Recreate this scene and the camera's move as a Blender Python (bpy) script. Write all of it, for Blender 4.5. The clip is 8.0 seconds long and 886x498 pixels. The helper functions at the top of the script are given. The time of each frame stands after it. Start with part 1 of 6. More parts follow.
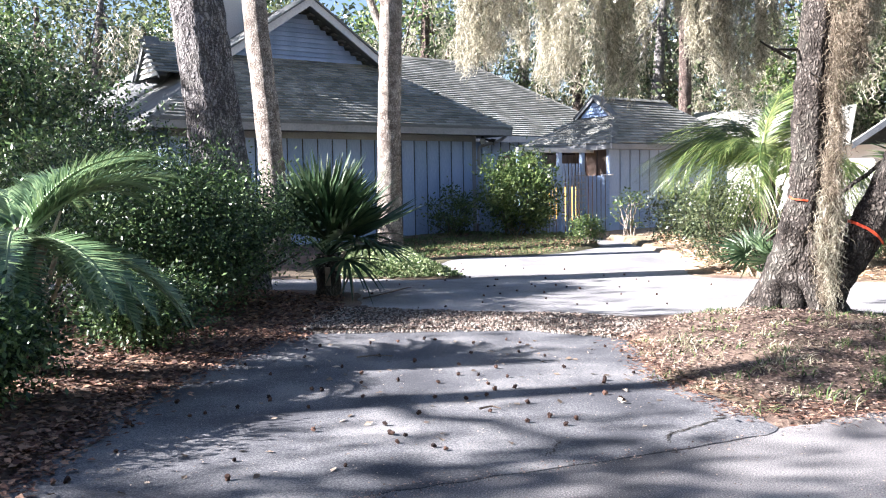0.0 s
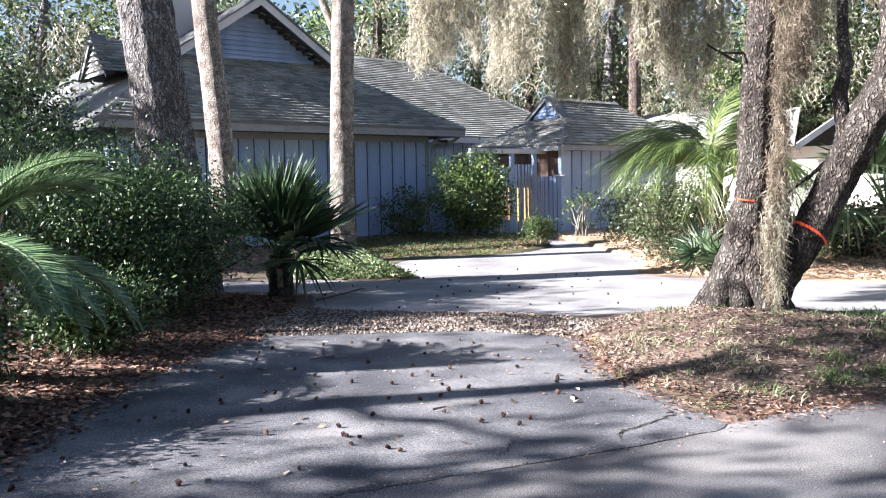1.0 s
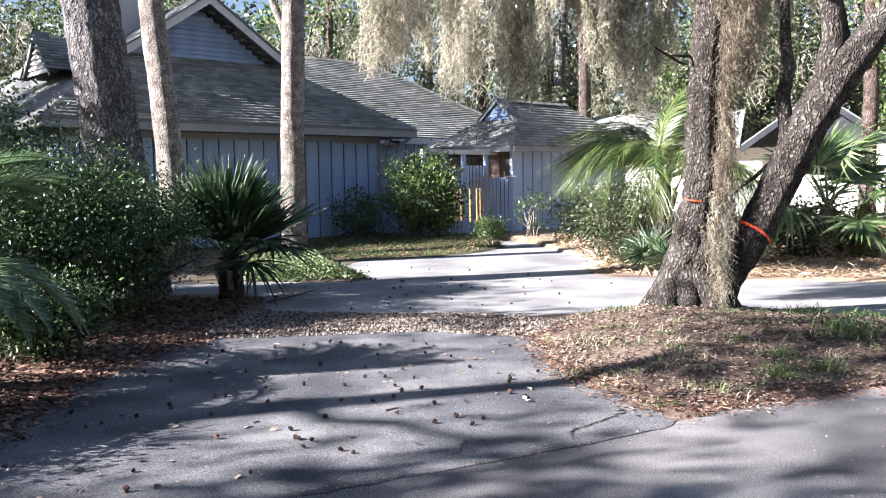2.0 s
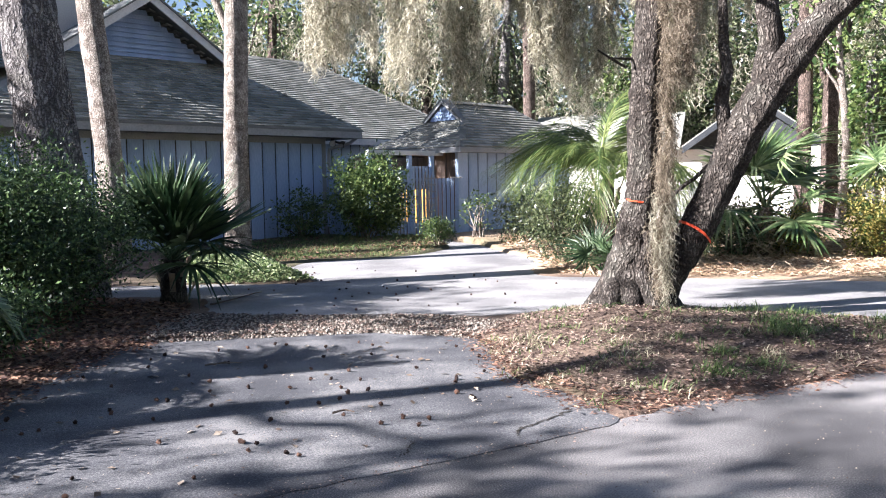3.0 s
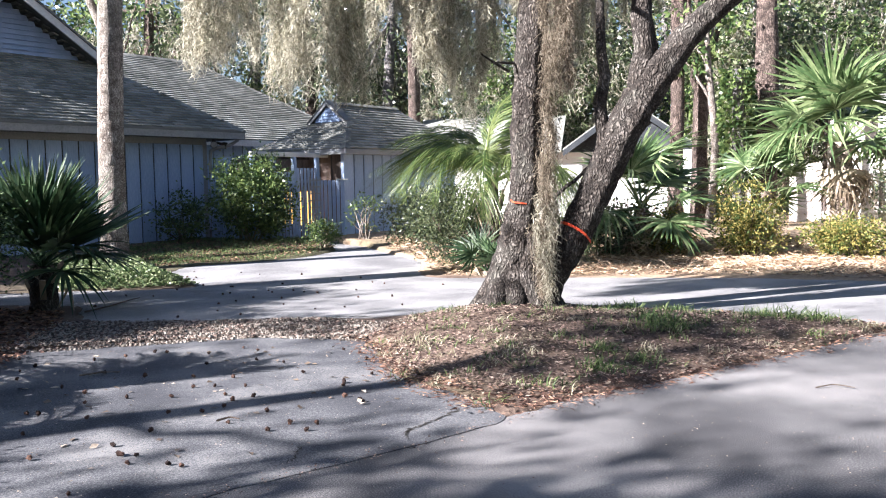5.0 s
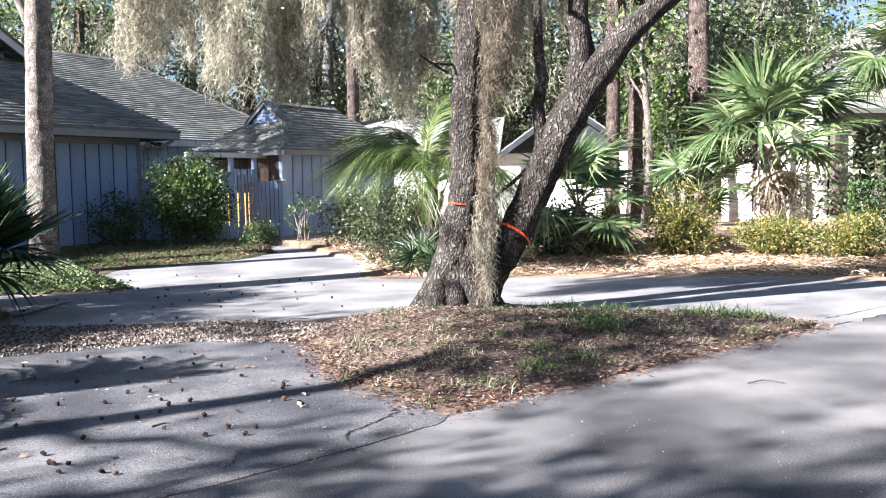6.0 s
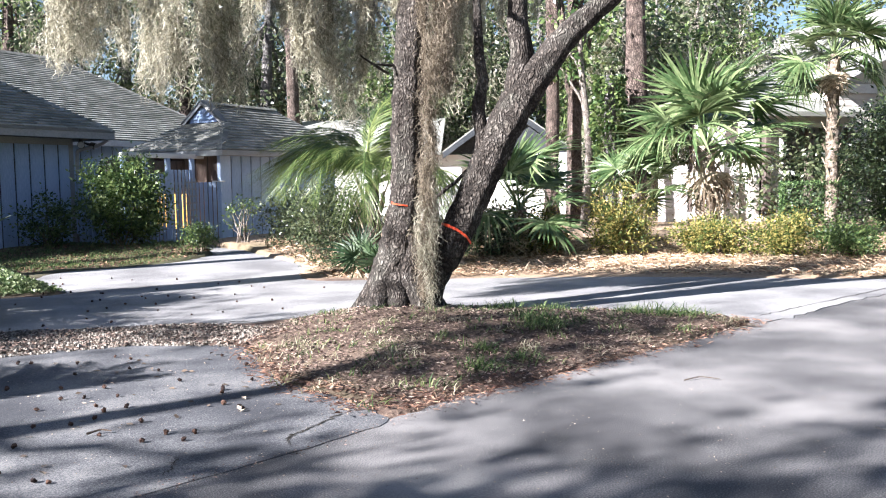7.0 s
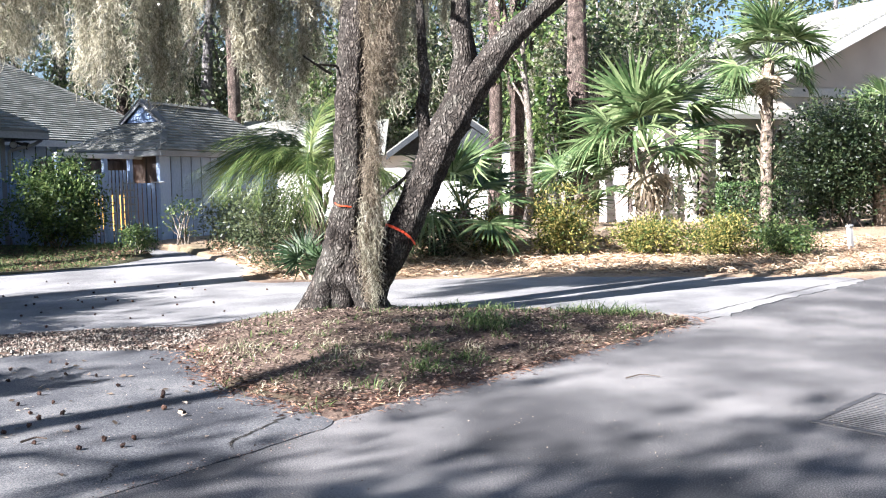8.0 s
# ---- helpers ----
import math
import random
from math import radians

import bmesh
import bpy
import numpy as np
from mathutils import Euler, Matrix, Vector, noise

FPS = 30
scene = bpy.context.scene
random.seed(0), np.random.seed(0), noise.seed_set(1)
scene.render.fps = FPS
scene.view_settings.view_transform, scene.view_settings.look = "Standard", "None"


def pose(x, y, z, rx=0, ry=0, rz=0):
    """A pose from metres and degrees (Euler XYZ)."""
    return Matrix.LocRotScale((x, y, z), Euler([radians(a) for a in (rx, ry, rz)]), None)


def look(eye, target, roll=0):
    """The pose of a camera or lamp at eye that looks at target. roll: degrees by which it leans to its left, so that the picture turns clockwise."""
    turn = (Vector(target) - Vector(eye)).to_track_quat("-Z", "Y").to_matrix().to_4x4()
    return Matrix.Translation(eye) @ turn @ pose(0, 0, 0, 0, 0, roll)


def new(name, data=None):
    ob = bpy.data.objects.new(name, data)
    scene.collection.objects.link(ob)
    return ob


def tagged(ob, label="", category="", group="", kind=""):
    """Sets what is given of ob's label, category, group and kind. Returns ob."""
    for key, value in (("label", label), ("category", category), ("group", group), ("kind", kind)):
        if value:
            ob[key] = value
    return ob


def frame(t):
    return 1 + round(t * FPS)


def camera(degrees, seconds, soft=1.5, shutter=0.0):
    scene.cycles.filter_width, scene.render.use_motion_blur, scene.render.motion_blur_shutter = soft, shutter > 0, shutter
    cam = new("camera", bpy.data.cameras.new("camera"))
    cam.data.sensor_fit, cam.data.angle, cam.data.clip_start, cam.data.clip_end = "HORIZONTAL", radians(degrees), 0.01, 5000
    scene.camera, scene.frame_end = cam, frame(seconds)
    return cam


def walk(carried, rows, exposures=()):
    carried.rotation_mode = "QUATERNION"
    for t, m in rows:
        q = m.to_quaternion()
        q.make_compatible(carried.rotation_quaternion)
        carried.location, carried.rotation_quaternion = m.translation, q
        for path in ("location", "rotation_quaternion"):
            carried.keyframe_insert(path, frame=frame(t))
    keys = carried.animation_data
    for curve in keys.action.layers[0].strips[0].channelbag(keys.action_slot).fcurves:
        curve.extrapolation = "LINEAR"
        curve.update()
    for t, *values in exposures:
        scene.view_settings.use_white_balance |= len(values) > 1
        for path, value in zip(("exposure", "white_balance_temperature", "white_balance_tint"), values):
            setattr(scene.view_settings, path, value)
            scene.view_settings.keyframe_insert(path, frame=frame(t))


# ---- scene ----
# ---------------------------------------------------------------- camera: stands still on the road and pans to the right
cam = camera(53.68, 8.0, soft=1.1)
EYE = 1.5
PAN = [(0.0, 0.0), (0.5, 1.49), (1.0, 3.06), (1.5, 4.53), (3.0, 9.73), (3.5, 11.35), (4.0, 13.18), (4.5, 15.19),
       (6.0, 21.1), (6.5, 23.12), (7.0, 24.93), (7.5, 26.95), (8.0, 28.59)]
walk(cam, [(t, pose(0, 0, EYE, 85.67, 0.9855, -0.0746 - a)) for t, a in PAN], [(0.0, 2.90, 5850, 18), (0.5, 2.79, 5850, 18), (1.5, 2.61, 5850, 18), (4.0, 2.45, 5830, 18), (8.0, 2.41, 5750, 15)])

# ---------------------------------------------------------------- light
SUN_BEARING, SUN_HEIGHT = -100.0, 29.0        # degrees, clockwise from +y; degrees over the horizon
world = bpy.data.worlds.new("sky")
scene.world = world
world.use_nodes = True
sky = world.node_tree.nodes.new("ShaderNodeTexSky")
sky.sky_type = "NISHITA"
sky.sun_disc = False
sky.sun_elevation, sky.sun_rotation = radians(SUN_HEIGHT), radians(SUN_BEARING)
back = world.node_tree.nodes["Background"]
back.inputs["Strength"].default_value = 0.030
world.node_tree.links.new(sky.outputs["Color"], back.inputs["Color"])
sb, sh = radians(SUN_BEARING), radians(SUN_HEIGHT)
TO_SUN = Vector((math.sin(sb) * math.cos(sh), math.cos(sb) * math.cos(sh), math.sin(sh)))
lamp = bpy.data.lights.new("sun", "SUN")
lamp.energy, lamp.angle, lamp.color = 5.0, radians(0.45), (1.0, 0.93, 0.83)
new("sun", lamp).matrix_world = look(TO_SUN * 60, (0, 0, 0))

# ---------------------------------------------------------------- small tools
rng = np.random.default_rng(7)


def quick(name, V, F, mat=None, smooth=False):
    """A mesh from arrays of vertices and four-cornered faces."""
    V, F = np.asarray(V, dtype=np.float32).reshape(-1, 3), np.asarray(F, dtype=np.int32).reshape(-1, 4)
    me = bpy.data.meshes.new(name)
    me.vertices.add(len(V))
    me.vertices.foreach_set("co", V.ravel())
    me.loops.add(F.size)
    me.loops.foreach_set("vertex_index", F.ravel())
    me.polygons.add(len(F))
    me.polygons.foreach_set("loop_start", np.arange(0, F.size, 4, dtype=np.int32))
    me.polygons.foreach_set("loop_total", np.full(len(F), 4, dtype=np.int32))
    me.polygons.foreach_set("use_smooth", np.full(len(F), smooth, dtype=bool))
    me.update(calc_edges=True)
    if mat:
        me.materials.append(mat)
    return me


def merge(*pairs):
    """Several (V, F) as one."""
    Vs, Fs, n = [], [], 0
    for V, F in pairs:
        V, F = np.asarray(V, float).reshape(-1, 3), np.asarray(F, int).reshape(-1, 4)
        Vs.append(V)
        Fs.append(F + n)
        n += len(V)
    return np.concatenate(Vs), np.concatenate(Fs)


def thing(name, label, category, m=None, group="", kind=""):
    ob = new(name)
    ob.empty_display_size = 0.2
    if m is not None:
        ob.matrix_basis = m
    return tagged(ob, label, category, group, kind)


def part(name, mesh, parent=None, label="", m=None):
    ob = new(name, mesh)
    if parent is not None:
        ob.parent = parent
    if m is not None:
        ob.matrix_basis = m
    return tagged(ob, label)


BOX_F = [(0, 3, 2, 1), (4, 5, 6, 7), (0, 1, 5, 4), (1, 2, 6, 5), (2, 3, 7, 6), (3, 0, 4, 7)]


def box(x0, x1, y0, y1, z0, z1):
    return np.array([(x0, y0, z0), (x1, y0, z0), (x1, y1, z0), (x0, y1, z0), (x0, y0, z1), (x1, y0, z1), (x1, y1, z1), (x0, y1, z1)], float), np.array(BOX_F)


def soft_box(name, x0, x1, y0, y1, z0, z1, mat, edge=0.008):
    """A box with bevelled edges."""
    bm = bmesh.new()
    V, F = box(x0, x1, y0, y1, z0, z1)
    vs = [bm.verts.new(v) for v in V]
    for f in F:
        bm.faces.new([vs[i] for i in f])
    bmesh.ops.recalc_face_normals(bm, faces=bm.faces)
    bmesh.ops.bevel(bm, geom=bm.edges[:], offset=edge, segments=1, affect="EDGES")
    me = bpy.data.meshes.new(name)
    bm.to_mesh(me)
    bm.free()
    me.materials.append(mat)
    return me


def unit(A):
    return A / np.maximum(np.linalg.norm(A, axis=-1, keepdims=True), 1e-9)


def tube(path, radii, sides=10, rough=0.0, seed=0, ridges=0):
    """A tapered limb along a path, its skin uneven."""
    path, radii = np.asarray(path, float), np.asarray(radii, float)
    g = np.random.default_rng(seed)
    tangent = unit(np.gradient(path, axis=0))
    ref = np.array([0.31, 0.95, 0.1]) if abs(tangent[:, 2]).mean() > 0.5 else np.array([0.1, 0.2, 0.97])
    a = unit(np.cross(tangent, ref))
    b = np.cross(tangent, a)
    th = np.linspace(0, 2 * np.pi, sides, endpoint=False)
    wob = 1 + rough * g.normal(size=(len(path), sides))
    if ridges:
        ph = g.uniform(0, 6, 3)
        wob = wob * (1 + 0.05 * np.sin(ridges * th + ph[0])[None] + 0.04 * np.sin((ridges * 1.7) // 1 * th + ph[1] + np.linspace(0, 3, len(path))[:, None]))
    R = radii[:, None] * wob
    V = path[:, None] + R[..., None] * (np.cos(th)[None, :, None] * a[:, None] + np.sin(th)[None, :, None] * b[:, None])
    n = len(path)
    i, j = np.meshgrid(np.arange(n - 1), np.arange(sides), indexing="ij")
    F = np.stack([i * sides + j, i * sides + (j + 1) % sides, (i + 1) * sides + (j + 1) % sides, (i + 1) * sides + j], -1).reshape(-1, 4)
    return V.reshape(-1, 3), F


def curve(points, n):
    """Points along a smooth line through the given ones."""
    P = np.asarray(points, float)
    k = np.linspace(0, len(P) - 1, n)
    Q = np.vstack([2 * P[0] - P[1], P, 2 * P[-1] - P[-2]])
    i = np.minimum(k.astype(int), len(P) - 2)
    f = (k - i)[:, None]
    a, b, c, d = Q[i], Q[i + 1], Q[i + 2], Q[i + 3]
    return 0.5 * (2 * b + (c - a) * f + (2 * a - 5 * b + 4 * c - d) * f ** 2 + (3 * b - a - 3 * c + d) * f ** 3)


def leaves(P, D, size, wide=0.45, fold=0.15, g=rng):
    """A folded leaf at each place, along its direction."""
    n = len(P)
    D = unit(D)
    S = np.broadcast_to(np.asarray(size, float), (n,))[:, None]
    side = unit(np.cross(D, g.normal(size=(n, 3))))
    up = np.cross(side, D)
    mid = P + D * S * 0.45 - up * S * fold
    V = np.stack([P, mid + side * S * wide * 0.5 + up * S * fold, P + D * S, mid - side * S * wide * 0.5 + up * S * fold], 1).reshape(-1, 3)
    return V, np.arange(4 * n).reshape(-1, 4)


def ribbon(path, width, side):
    """A flat strip along each of many paths: path (n, k, 3), width (n, k), side (n, 3)."""
    n, k, _ = path.shape
    s = unit(side)[:, None] * width[..., None] * 0.5
    V = np.stack([path - s, path + s], 2).reshape(-1, 3)
    i = (np.arange(n)[:, None] * k + np.arange(k - 1)[None]).reshape(-1) * 2
    return V, np.stack([i, i + 1, i + 3, i + 2], -1)


def inside(poly, X, Y):
    poly = np.asarray(poly, float)
    res = np.zeros(np.shape(X), bool)
    for (xa, ya), (xb, yb) in zip(poly, np.roll(poly, -1, 0)):
        cross = ((ya > Y) != (yb > Y)) & (X < (xb - xa) * (Y - ya) / (yb - ya + 1e-12) + xa)
        res ^= cross
    return res


def polar(bearing, dist):
    """A place in the plan by its bearing from the standpoint."""
    a = radians(bearing)
    return np.array([dist * math.sin(a), dist * math.cos(a)])


# ---------------------------------------------------------------- materials
def material(name, colours, scale=4.0, fine=40.0, rough=0.85, bump=0.3, stretch=(1, 1, 1), island=0.0, each=0.0, through_light=0.0,
             metal=0.0, bump_size=0.02, contrast=1.0, spec=0.3):
    """A surface whose colour runs between three tones at two scales, with relief; island, each: how much single pieces differ."""
    m = bpy.data.materials.new(name)
    m.use_nodes = True
    nt = m.node_tree
    nodes, link = nt.nodes, nt.links.new
    b = nodes["Principled BSDF"]
    co = nodes.new("ShaderNodeTexCoord")
    mp = nodes.new("ShaderNodeMapping")
    mp.inputs["Scale"].default_value = stretch
    link(co.outputs["Object"], mp.inputs["Vector"])
    big = nodes.new("ShaderNodeTexNoise")
    big.inputs["Scale"].default_value, big.inputs["Detail"].default_value = scale, 5
    small = nodes.new("ShaderNodeTexNoise")
    small.inputs["Scale"].default_value, small.inputs["Detail"].default_value = fine, 3
    for nd in (big, small):
        link(mp.outputs["Vector"], nd.inputs["Vector"])
    mix = nodes.new("ShaderNodeMath")
    mix.operation = "MULTIPLY_ADD"
    mix.inputs[1].default_value = 0.5
    link(small.outputs["Fac"], mix.inputs[0])
    half = nodes.new("ShaderNodeMath")
    half.operation = "MULTIPLY"
    half.inputs[1].default_value = 0.5
    link(big.outputs["Fac"], half.inputs[0])
    link(half.outputs[0], mix.inputs[2])
    fac = mix.outputs[0]
    if island or each:
        src = nodes.new("ShaderNodeNewGeometry").outputs["Random Per Island"] if island else nodes.new("ShaderNodeObjectInfo").outputs["Random"]
        w = nodes.new("ShaderNodeMapRange")
        w.inputs["To Min"].default_value, w.inputs["To Max"].default_value = -0.5 * (island or each), 0.5 * (island or each)
        link(src, w.inputs["Value"])
        add = nodes.new("ShaderNodeMath")
        link(fac, add.inputs[0])
        link(w.outputs["Result"], add.inputs[1])
        fac = add.outputs[0]
    ramp = nodes.new("ShaderNodeValToRGB")
    el = ramp.color_ramp.elements
    spread = 0.17 / contrast
    el[0].position, el[1].position = 0.5 - spread, 0.5 + spread
    el[0].color, el[1].color = (*colours[0], 1), (*colours[2], 1)
    mid = el.new(0.5)
    mid.color = (*colours[1], 1)
    link(fac, ramp.inputs["Fac"])
    link(ramp.outputs["Color"], b.inputs["Base Color"])
    b.inputs["Roughness"].default_value, b.inputs["Metallic"].default_value = rough, metal
    b.inputs["Specular IOR Level"].default_value = spec
    if bump:
        bp = nodes.new("ShaderNodeBump")
        bp.inputs["Strength"].default_value, bp.inputs["Distance"].default_value = bump, bump_size
        link(mix.outputs[0], bp.inputs["Height"])
        link(bp.outputs["Normal"], b.inputs["Normal"])
    if through_light:
        tr = nodes.new("ShaderNodeBsdfTranslucent")
        link(ramp.outputs["Color"], tr.inputs["Color"])
        ms = nodes.new("ShaderNodeMixShader")
        ms.inputs["Fac"].default_value = through_light
        link(b.outputs[0], ms.inputs[1])
        link(tr.outputs[0], ms.inputs[2])
        link(ms.outputs[0], nodes["Material Output"].inputs["Surface"])
    return m


ASPHALT = material("road_asphalt", [(0.05, 0.049, 0.051), (0.112, 0.109, 0.109), (0.25, 0.24, 0.23)], 0.8, 115, 0.82, 0.7, bump_size=0.008, contrast=1.8)
# apron tone is lowered to take in the shade lying on it
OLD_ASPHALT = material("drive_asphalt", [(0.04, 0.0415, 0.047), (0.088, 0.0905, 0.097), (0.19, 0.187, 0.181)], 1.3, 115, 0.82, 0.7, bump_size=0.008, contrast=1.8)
# loop and path tone is lifted to take in the sun on them
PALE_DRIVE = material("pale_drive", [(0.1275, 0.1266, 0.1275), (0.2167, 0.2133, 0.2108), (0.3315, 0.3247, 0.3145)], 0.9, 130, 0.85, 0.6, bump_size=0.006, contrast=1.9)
CRACK = material("crack_dirt", [(0.02, 0.018, 0.016), (0.03, 0.028, 0.024), (0.06, 0.05, 0.04)], 8, 60)
STONE = material("gravel", [(0.06, 0.05, 0.04), (0.13, 0.114, 0.094), (0.28, 0.25, 0.21)], 6, 90, 0.9, 0.2, island=0.8)
DULL_LITTER = material("dull_leaf", [(0.045, 0.03, 0.025), (0.13, 0.087, 0.07), (0.31, 0.225, 0.18)], 3, 50, 0.8, 0.1, island=0.75, through_light=0.1)
LITTER = material("fallen_leaf", [(0.06, 0.03, 0.022), (0.15, 0.078, 0.055), (0.31, 0.19, 0.125)], 3, 50, 0.75, 0.1, island=0.75, through_light=0.1)
PALE_LITTER = material("dry_leaf", [(0.10, 0.075, 0.055), (0.2, 0.155, 0.115), (0.42, 0.35, 0.27)], 3, 50, 0.8, 0.1, island=0.75, through_light=0.1)
STRAW = material("pine_straw", [(0.2, 0.125, 0.075), (0.38, 0.26, 0.165), (0.6, 0.47, 0.32)], 3, 50, 0.7, 0.0, island=0.7)
GRASS = material("grass_blade", [(0.04, 0.075, 0.025), (0.085, 0.14, 0.045), (0.19, 0.24, 0.09)], 2, 20, 0.6, 0.0, island=0.7, through_light=0.3)
PALE_GRASS = material("dry_grass", [(0.2, 0.18, 0.11), (0.34, 0.31, 0.21), (0.5, 0.46, 0.33)], 2, 20, 0.7, 0.0, island=0.7, through_light=0.3)


def bark_material(name, colours, scale, tall, crack=0.16, moss=0.0, relief=0.05, left=0.0):
    """Bark: upright plates parted by dark furrows, mottled, here and there pale with lichen."""
    m = material(name, colours, 5, 40, 0.95, 0.0, contrast=1.5)
    nt = m.node_tree
    nodes, link = nt.nodes, nt.links.new
    b = nodes["Principled BSDF"]
    co = nodes.new("ShaderNodeTexCoord")
    bend = nodes.new("ShaderNodeTexNoise")
    bend.inputs["Scale"].default_value, bend.inputs["Detail"].default_value = 7.0, 3
    link(co.outputs["Object"], bend.inputs["Vector"])
    push = nodes.new("ShaderNodeVectorMath")
    push.operation = "MULTIPLY_ADD"
    push.inputs[1].default_value = (0.16, 0.16, 0.30)
    link(bend.outputs["Color"], push.inputs[0])
    link(co.outputs["Object"], push.inputs[2])
    mp = nodes.new("ShaderNodeMapping")
    mp.inputs["Scale"].default_value = (scale, scale, scale / tall)
    link(push.outputs[0], mp.inputs["Vector"])
    cell = nodes.new("ShaderNodeTexVoronoi")
    cell.feature = "DISTANCE_TO_EDGE"
    link(mp.outputs["Vector"], cell.inputs["Vector"])
    cell.inputs["Scale"].default_value = 1.0
    edge = nodes.new("ShaderNodeMapRange")
    edge.interpolation_type = "SMOOTHSTEP"
    edge.inputs["From Min"].default_value, edge.inputs["From Max"].default_value = 0.01, crack
    edge.inputs["To Min"].default_value = left
    link(cell.outputs["Distance"], edge.inputs["Value"])
    old = b.inputs["Base Color"].links[0].from_socket
    if moss:
        patch = nodes.new("ShaderNodeTexNoise")
        patch.inputs["Scale"].default_value, patch.inputs["Detail"].default_value = 3.2, 5
        link(co.outputs["Object"], patch.inputs["Vector"])
        r = nodes.new("ShaderNodeMapRange")
        r.inputs["From Min"].default_value, r.inputs["From Max"].default_value, r.inputs["To Max"].default_value = 0.5, 0.66, moss
        link(patch.outputs["Fac"], r.inputs["Value"])
        mx = nodes.new("ShaderNodeMix")
        mx.data_type = "RGBA"
        mx.inputs[7].default_value = (0.30, 0.30, 0.25, 1)
        link(r.outputs["Result"], mx.inputs[0])
        link(old, mx.inputs[6])
        old = mx.outputs[2]
    mx = nodes.new("ShaderNodeMix")
    mx.data_type = "RGBA"
    mx.inputs[6].default_value = tuple(0.35 * c for c in colours[0]) + (1,)
    link(edge.outputs["Result"], mx.inputs[0])
    link(old, mx.inputs[7])
    link(mx.outputs[2], b.inputs["Base Color"])
    fine = nodes.new("ShaderNodeTexNoise")
    fine.inputs["Scale"].default_value, fine.inputs["Detail"].default_value = 45.0, 4
    link(co.outputs["Object"], fine.inputs["Vector"])
    sm = nodes.new("ShaderNodeMath")
    sm.operation = "MULTIPLY_ADD"
    sm.inputs[1].default_value = 0.35
    link(fine.outputs["Fac"], sm.inputs[0])
    link(edge.outputs["Result"], sm.inputs[2])
    bp = nodes.new("ShaderNodeBump")
    bp.inputs["Strength"].default_value, bp.inputs["Distance"].default_value = 0.9, relief
    link(sm.outputs[0], bp.inputs["Height"])
    link(bp.outputs["Normal"], b.inputs["Normal"])
    return m


BARK_GREY = bark_material("oak_bark", [(0.10, 0.09, 0.087), (0.2, 0.188, 0.184), (0.34, 0.325, 0.31)], 26, 9.0, 0.2, 0.3, 0.045, 0.3)
BARK_DARK = bark_material("live_oak_bark", [(0.028, 0.023, 0.019), (0.075, 0.062, 0.051), (0.18, 0.16, 0.14)], 30, 5.0, 0.3, 0.28, 0.035, 0.25)
BARK_PINE = bark_material("pine_bark", [(0.06, 0.043, 0.036), (0.13, 0.097, 0.08), (0.25, 0.195, 0.165)], 20, 3.6, 0.16, 0.1, 0.04, 0.25)
BARK_PALE = bark_material("pale_bark", [(0.12, 0.095, 0.078), (0.27, 0.235, 0.2), (0.5, 0.455, 0.4)], 30, 4.5, 0.2, 0.35, 0.025, 0.45)
BARK_PALM = material("palm_trunk", [(0.08, 0.06, 0.045), (0.2, 0.16, 0.125), (0.4, 0.34, 0.27)], 6, 30, 0.95, 1.0, (1, 1, 1.6), bump_size=0.05, contrast=1.5)
LEAF_DARK = material("azalea_leaf", [(0.012, 0.03, 0.010), (0.04, 0.085, 0.027), (0.115, 0.18, 0.062)], 1.5, 20, 0.42, 0.0, island=0.7, through_light=0.18, spec=0.45)
# extra dark leaf: the deep shade on the right-hand bush is in its colour
LEAF_SHADED = material("shaded_bush_leaf", [(0.008, 0.017, 0.007), (0.02, 0.036, 0.014), (0.06, 0.085, 0.035)], 1.5, 20, 0.42, 0.0, island=0.7, through_light=0.1, spec=0.4)
LEAF_OAK = material("oak_leaf", [(0.028, 0.043, 0.019), (0.06, 0.086, 0.037), (0.15, 0.175, 0.088)], 0.6, 9, 0.36, 0.0, island=0.65, through_light=0.36, spec=0.55)
LEAF_BRIGHT = material("shrub_leaf", [(0.03, 0.062, 0.018), (0.075, 0.125, 0.036), (0.19, 0.25, 0.085)], 1.5, 20, 0.4, 0.0, island=0.6, through_light=0.35, spec=0.5)
LEAF_YELLOW = material("yellowing_leaf", [(0.055, 0.085, 0.02), (0.18, 0.20, 0.052), (0.39, 0.325, 0.10)], 1.5, 20, 0.5, 0.0, island=0.7, through_light=0.35)
LEAF_IVY = material("ivy_leaf", [(0.05, 0.09, 0.03), (0.12, 0.17, 0.065), (0.3, 0.35, 0.18)], 1.5, 20, 0.4, 0.0, island=0.6, through_light=0.25, spec=0.5)
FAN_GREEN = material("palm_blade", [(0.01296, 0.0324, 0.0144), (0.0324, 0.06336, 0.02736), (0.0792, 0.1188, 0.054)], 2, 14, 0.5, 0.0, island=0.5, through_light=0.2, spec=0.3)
# lighter copy of the palm blade, with sunlight painted into its colour
FAN_SUNLIT = material("sunny_palm_blade", [(0.045, 0.085, 0.03), (0.10, 0.16, 0.06), (0.24, 0.30, 0.14)], 2, 14, 0.34, 0.0, island=0.5, through_light=0.35, spec=0.5)
FAN_DRY = material("dead_palm_blade", [(0.19, 0.145, 0.10), (0.33, 0.27, 0.19), (0.5, 0.43, 0.32)], 2, 14, 0.7, 0.0, island=0.6, through_light=0.2)
FEATHER = material("feather_palm_blade", [(0.03, 0.06, 0.014), (0.075, 0.12, 0.03), (0.19, 0.23, 0.075)], 2, 14, 0.4, 0.0, island=0.5, through_light=0.3, spec=0.5)
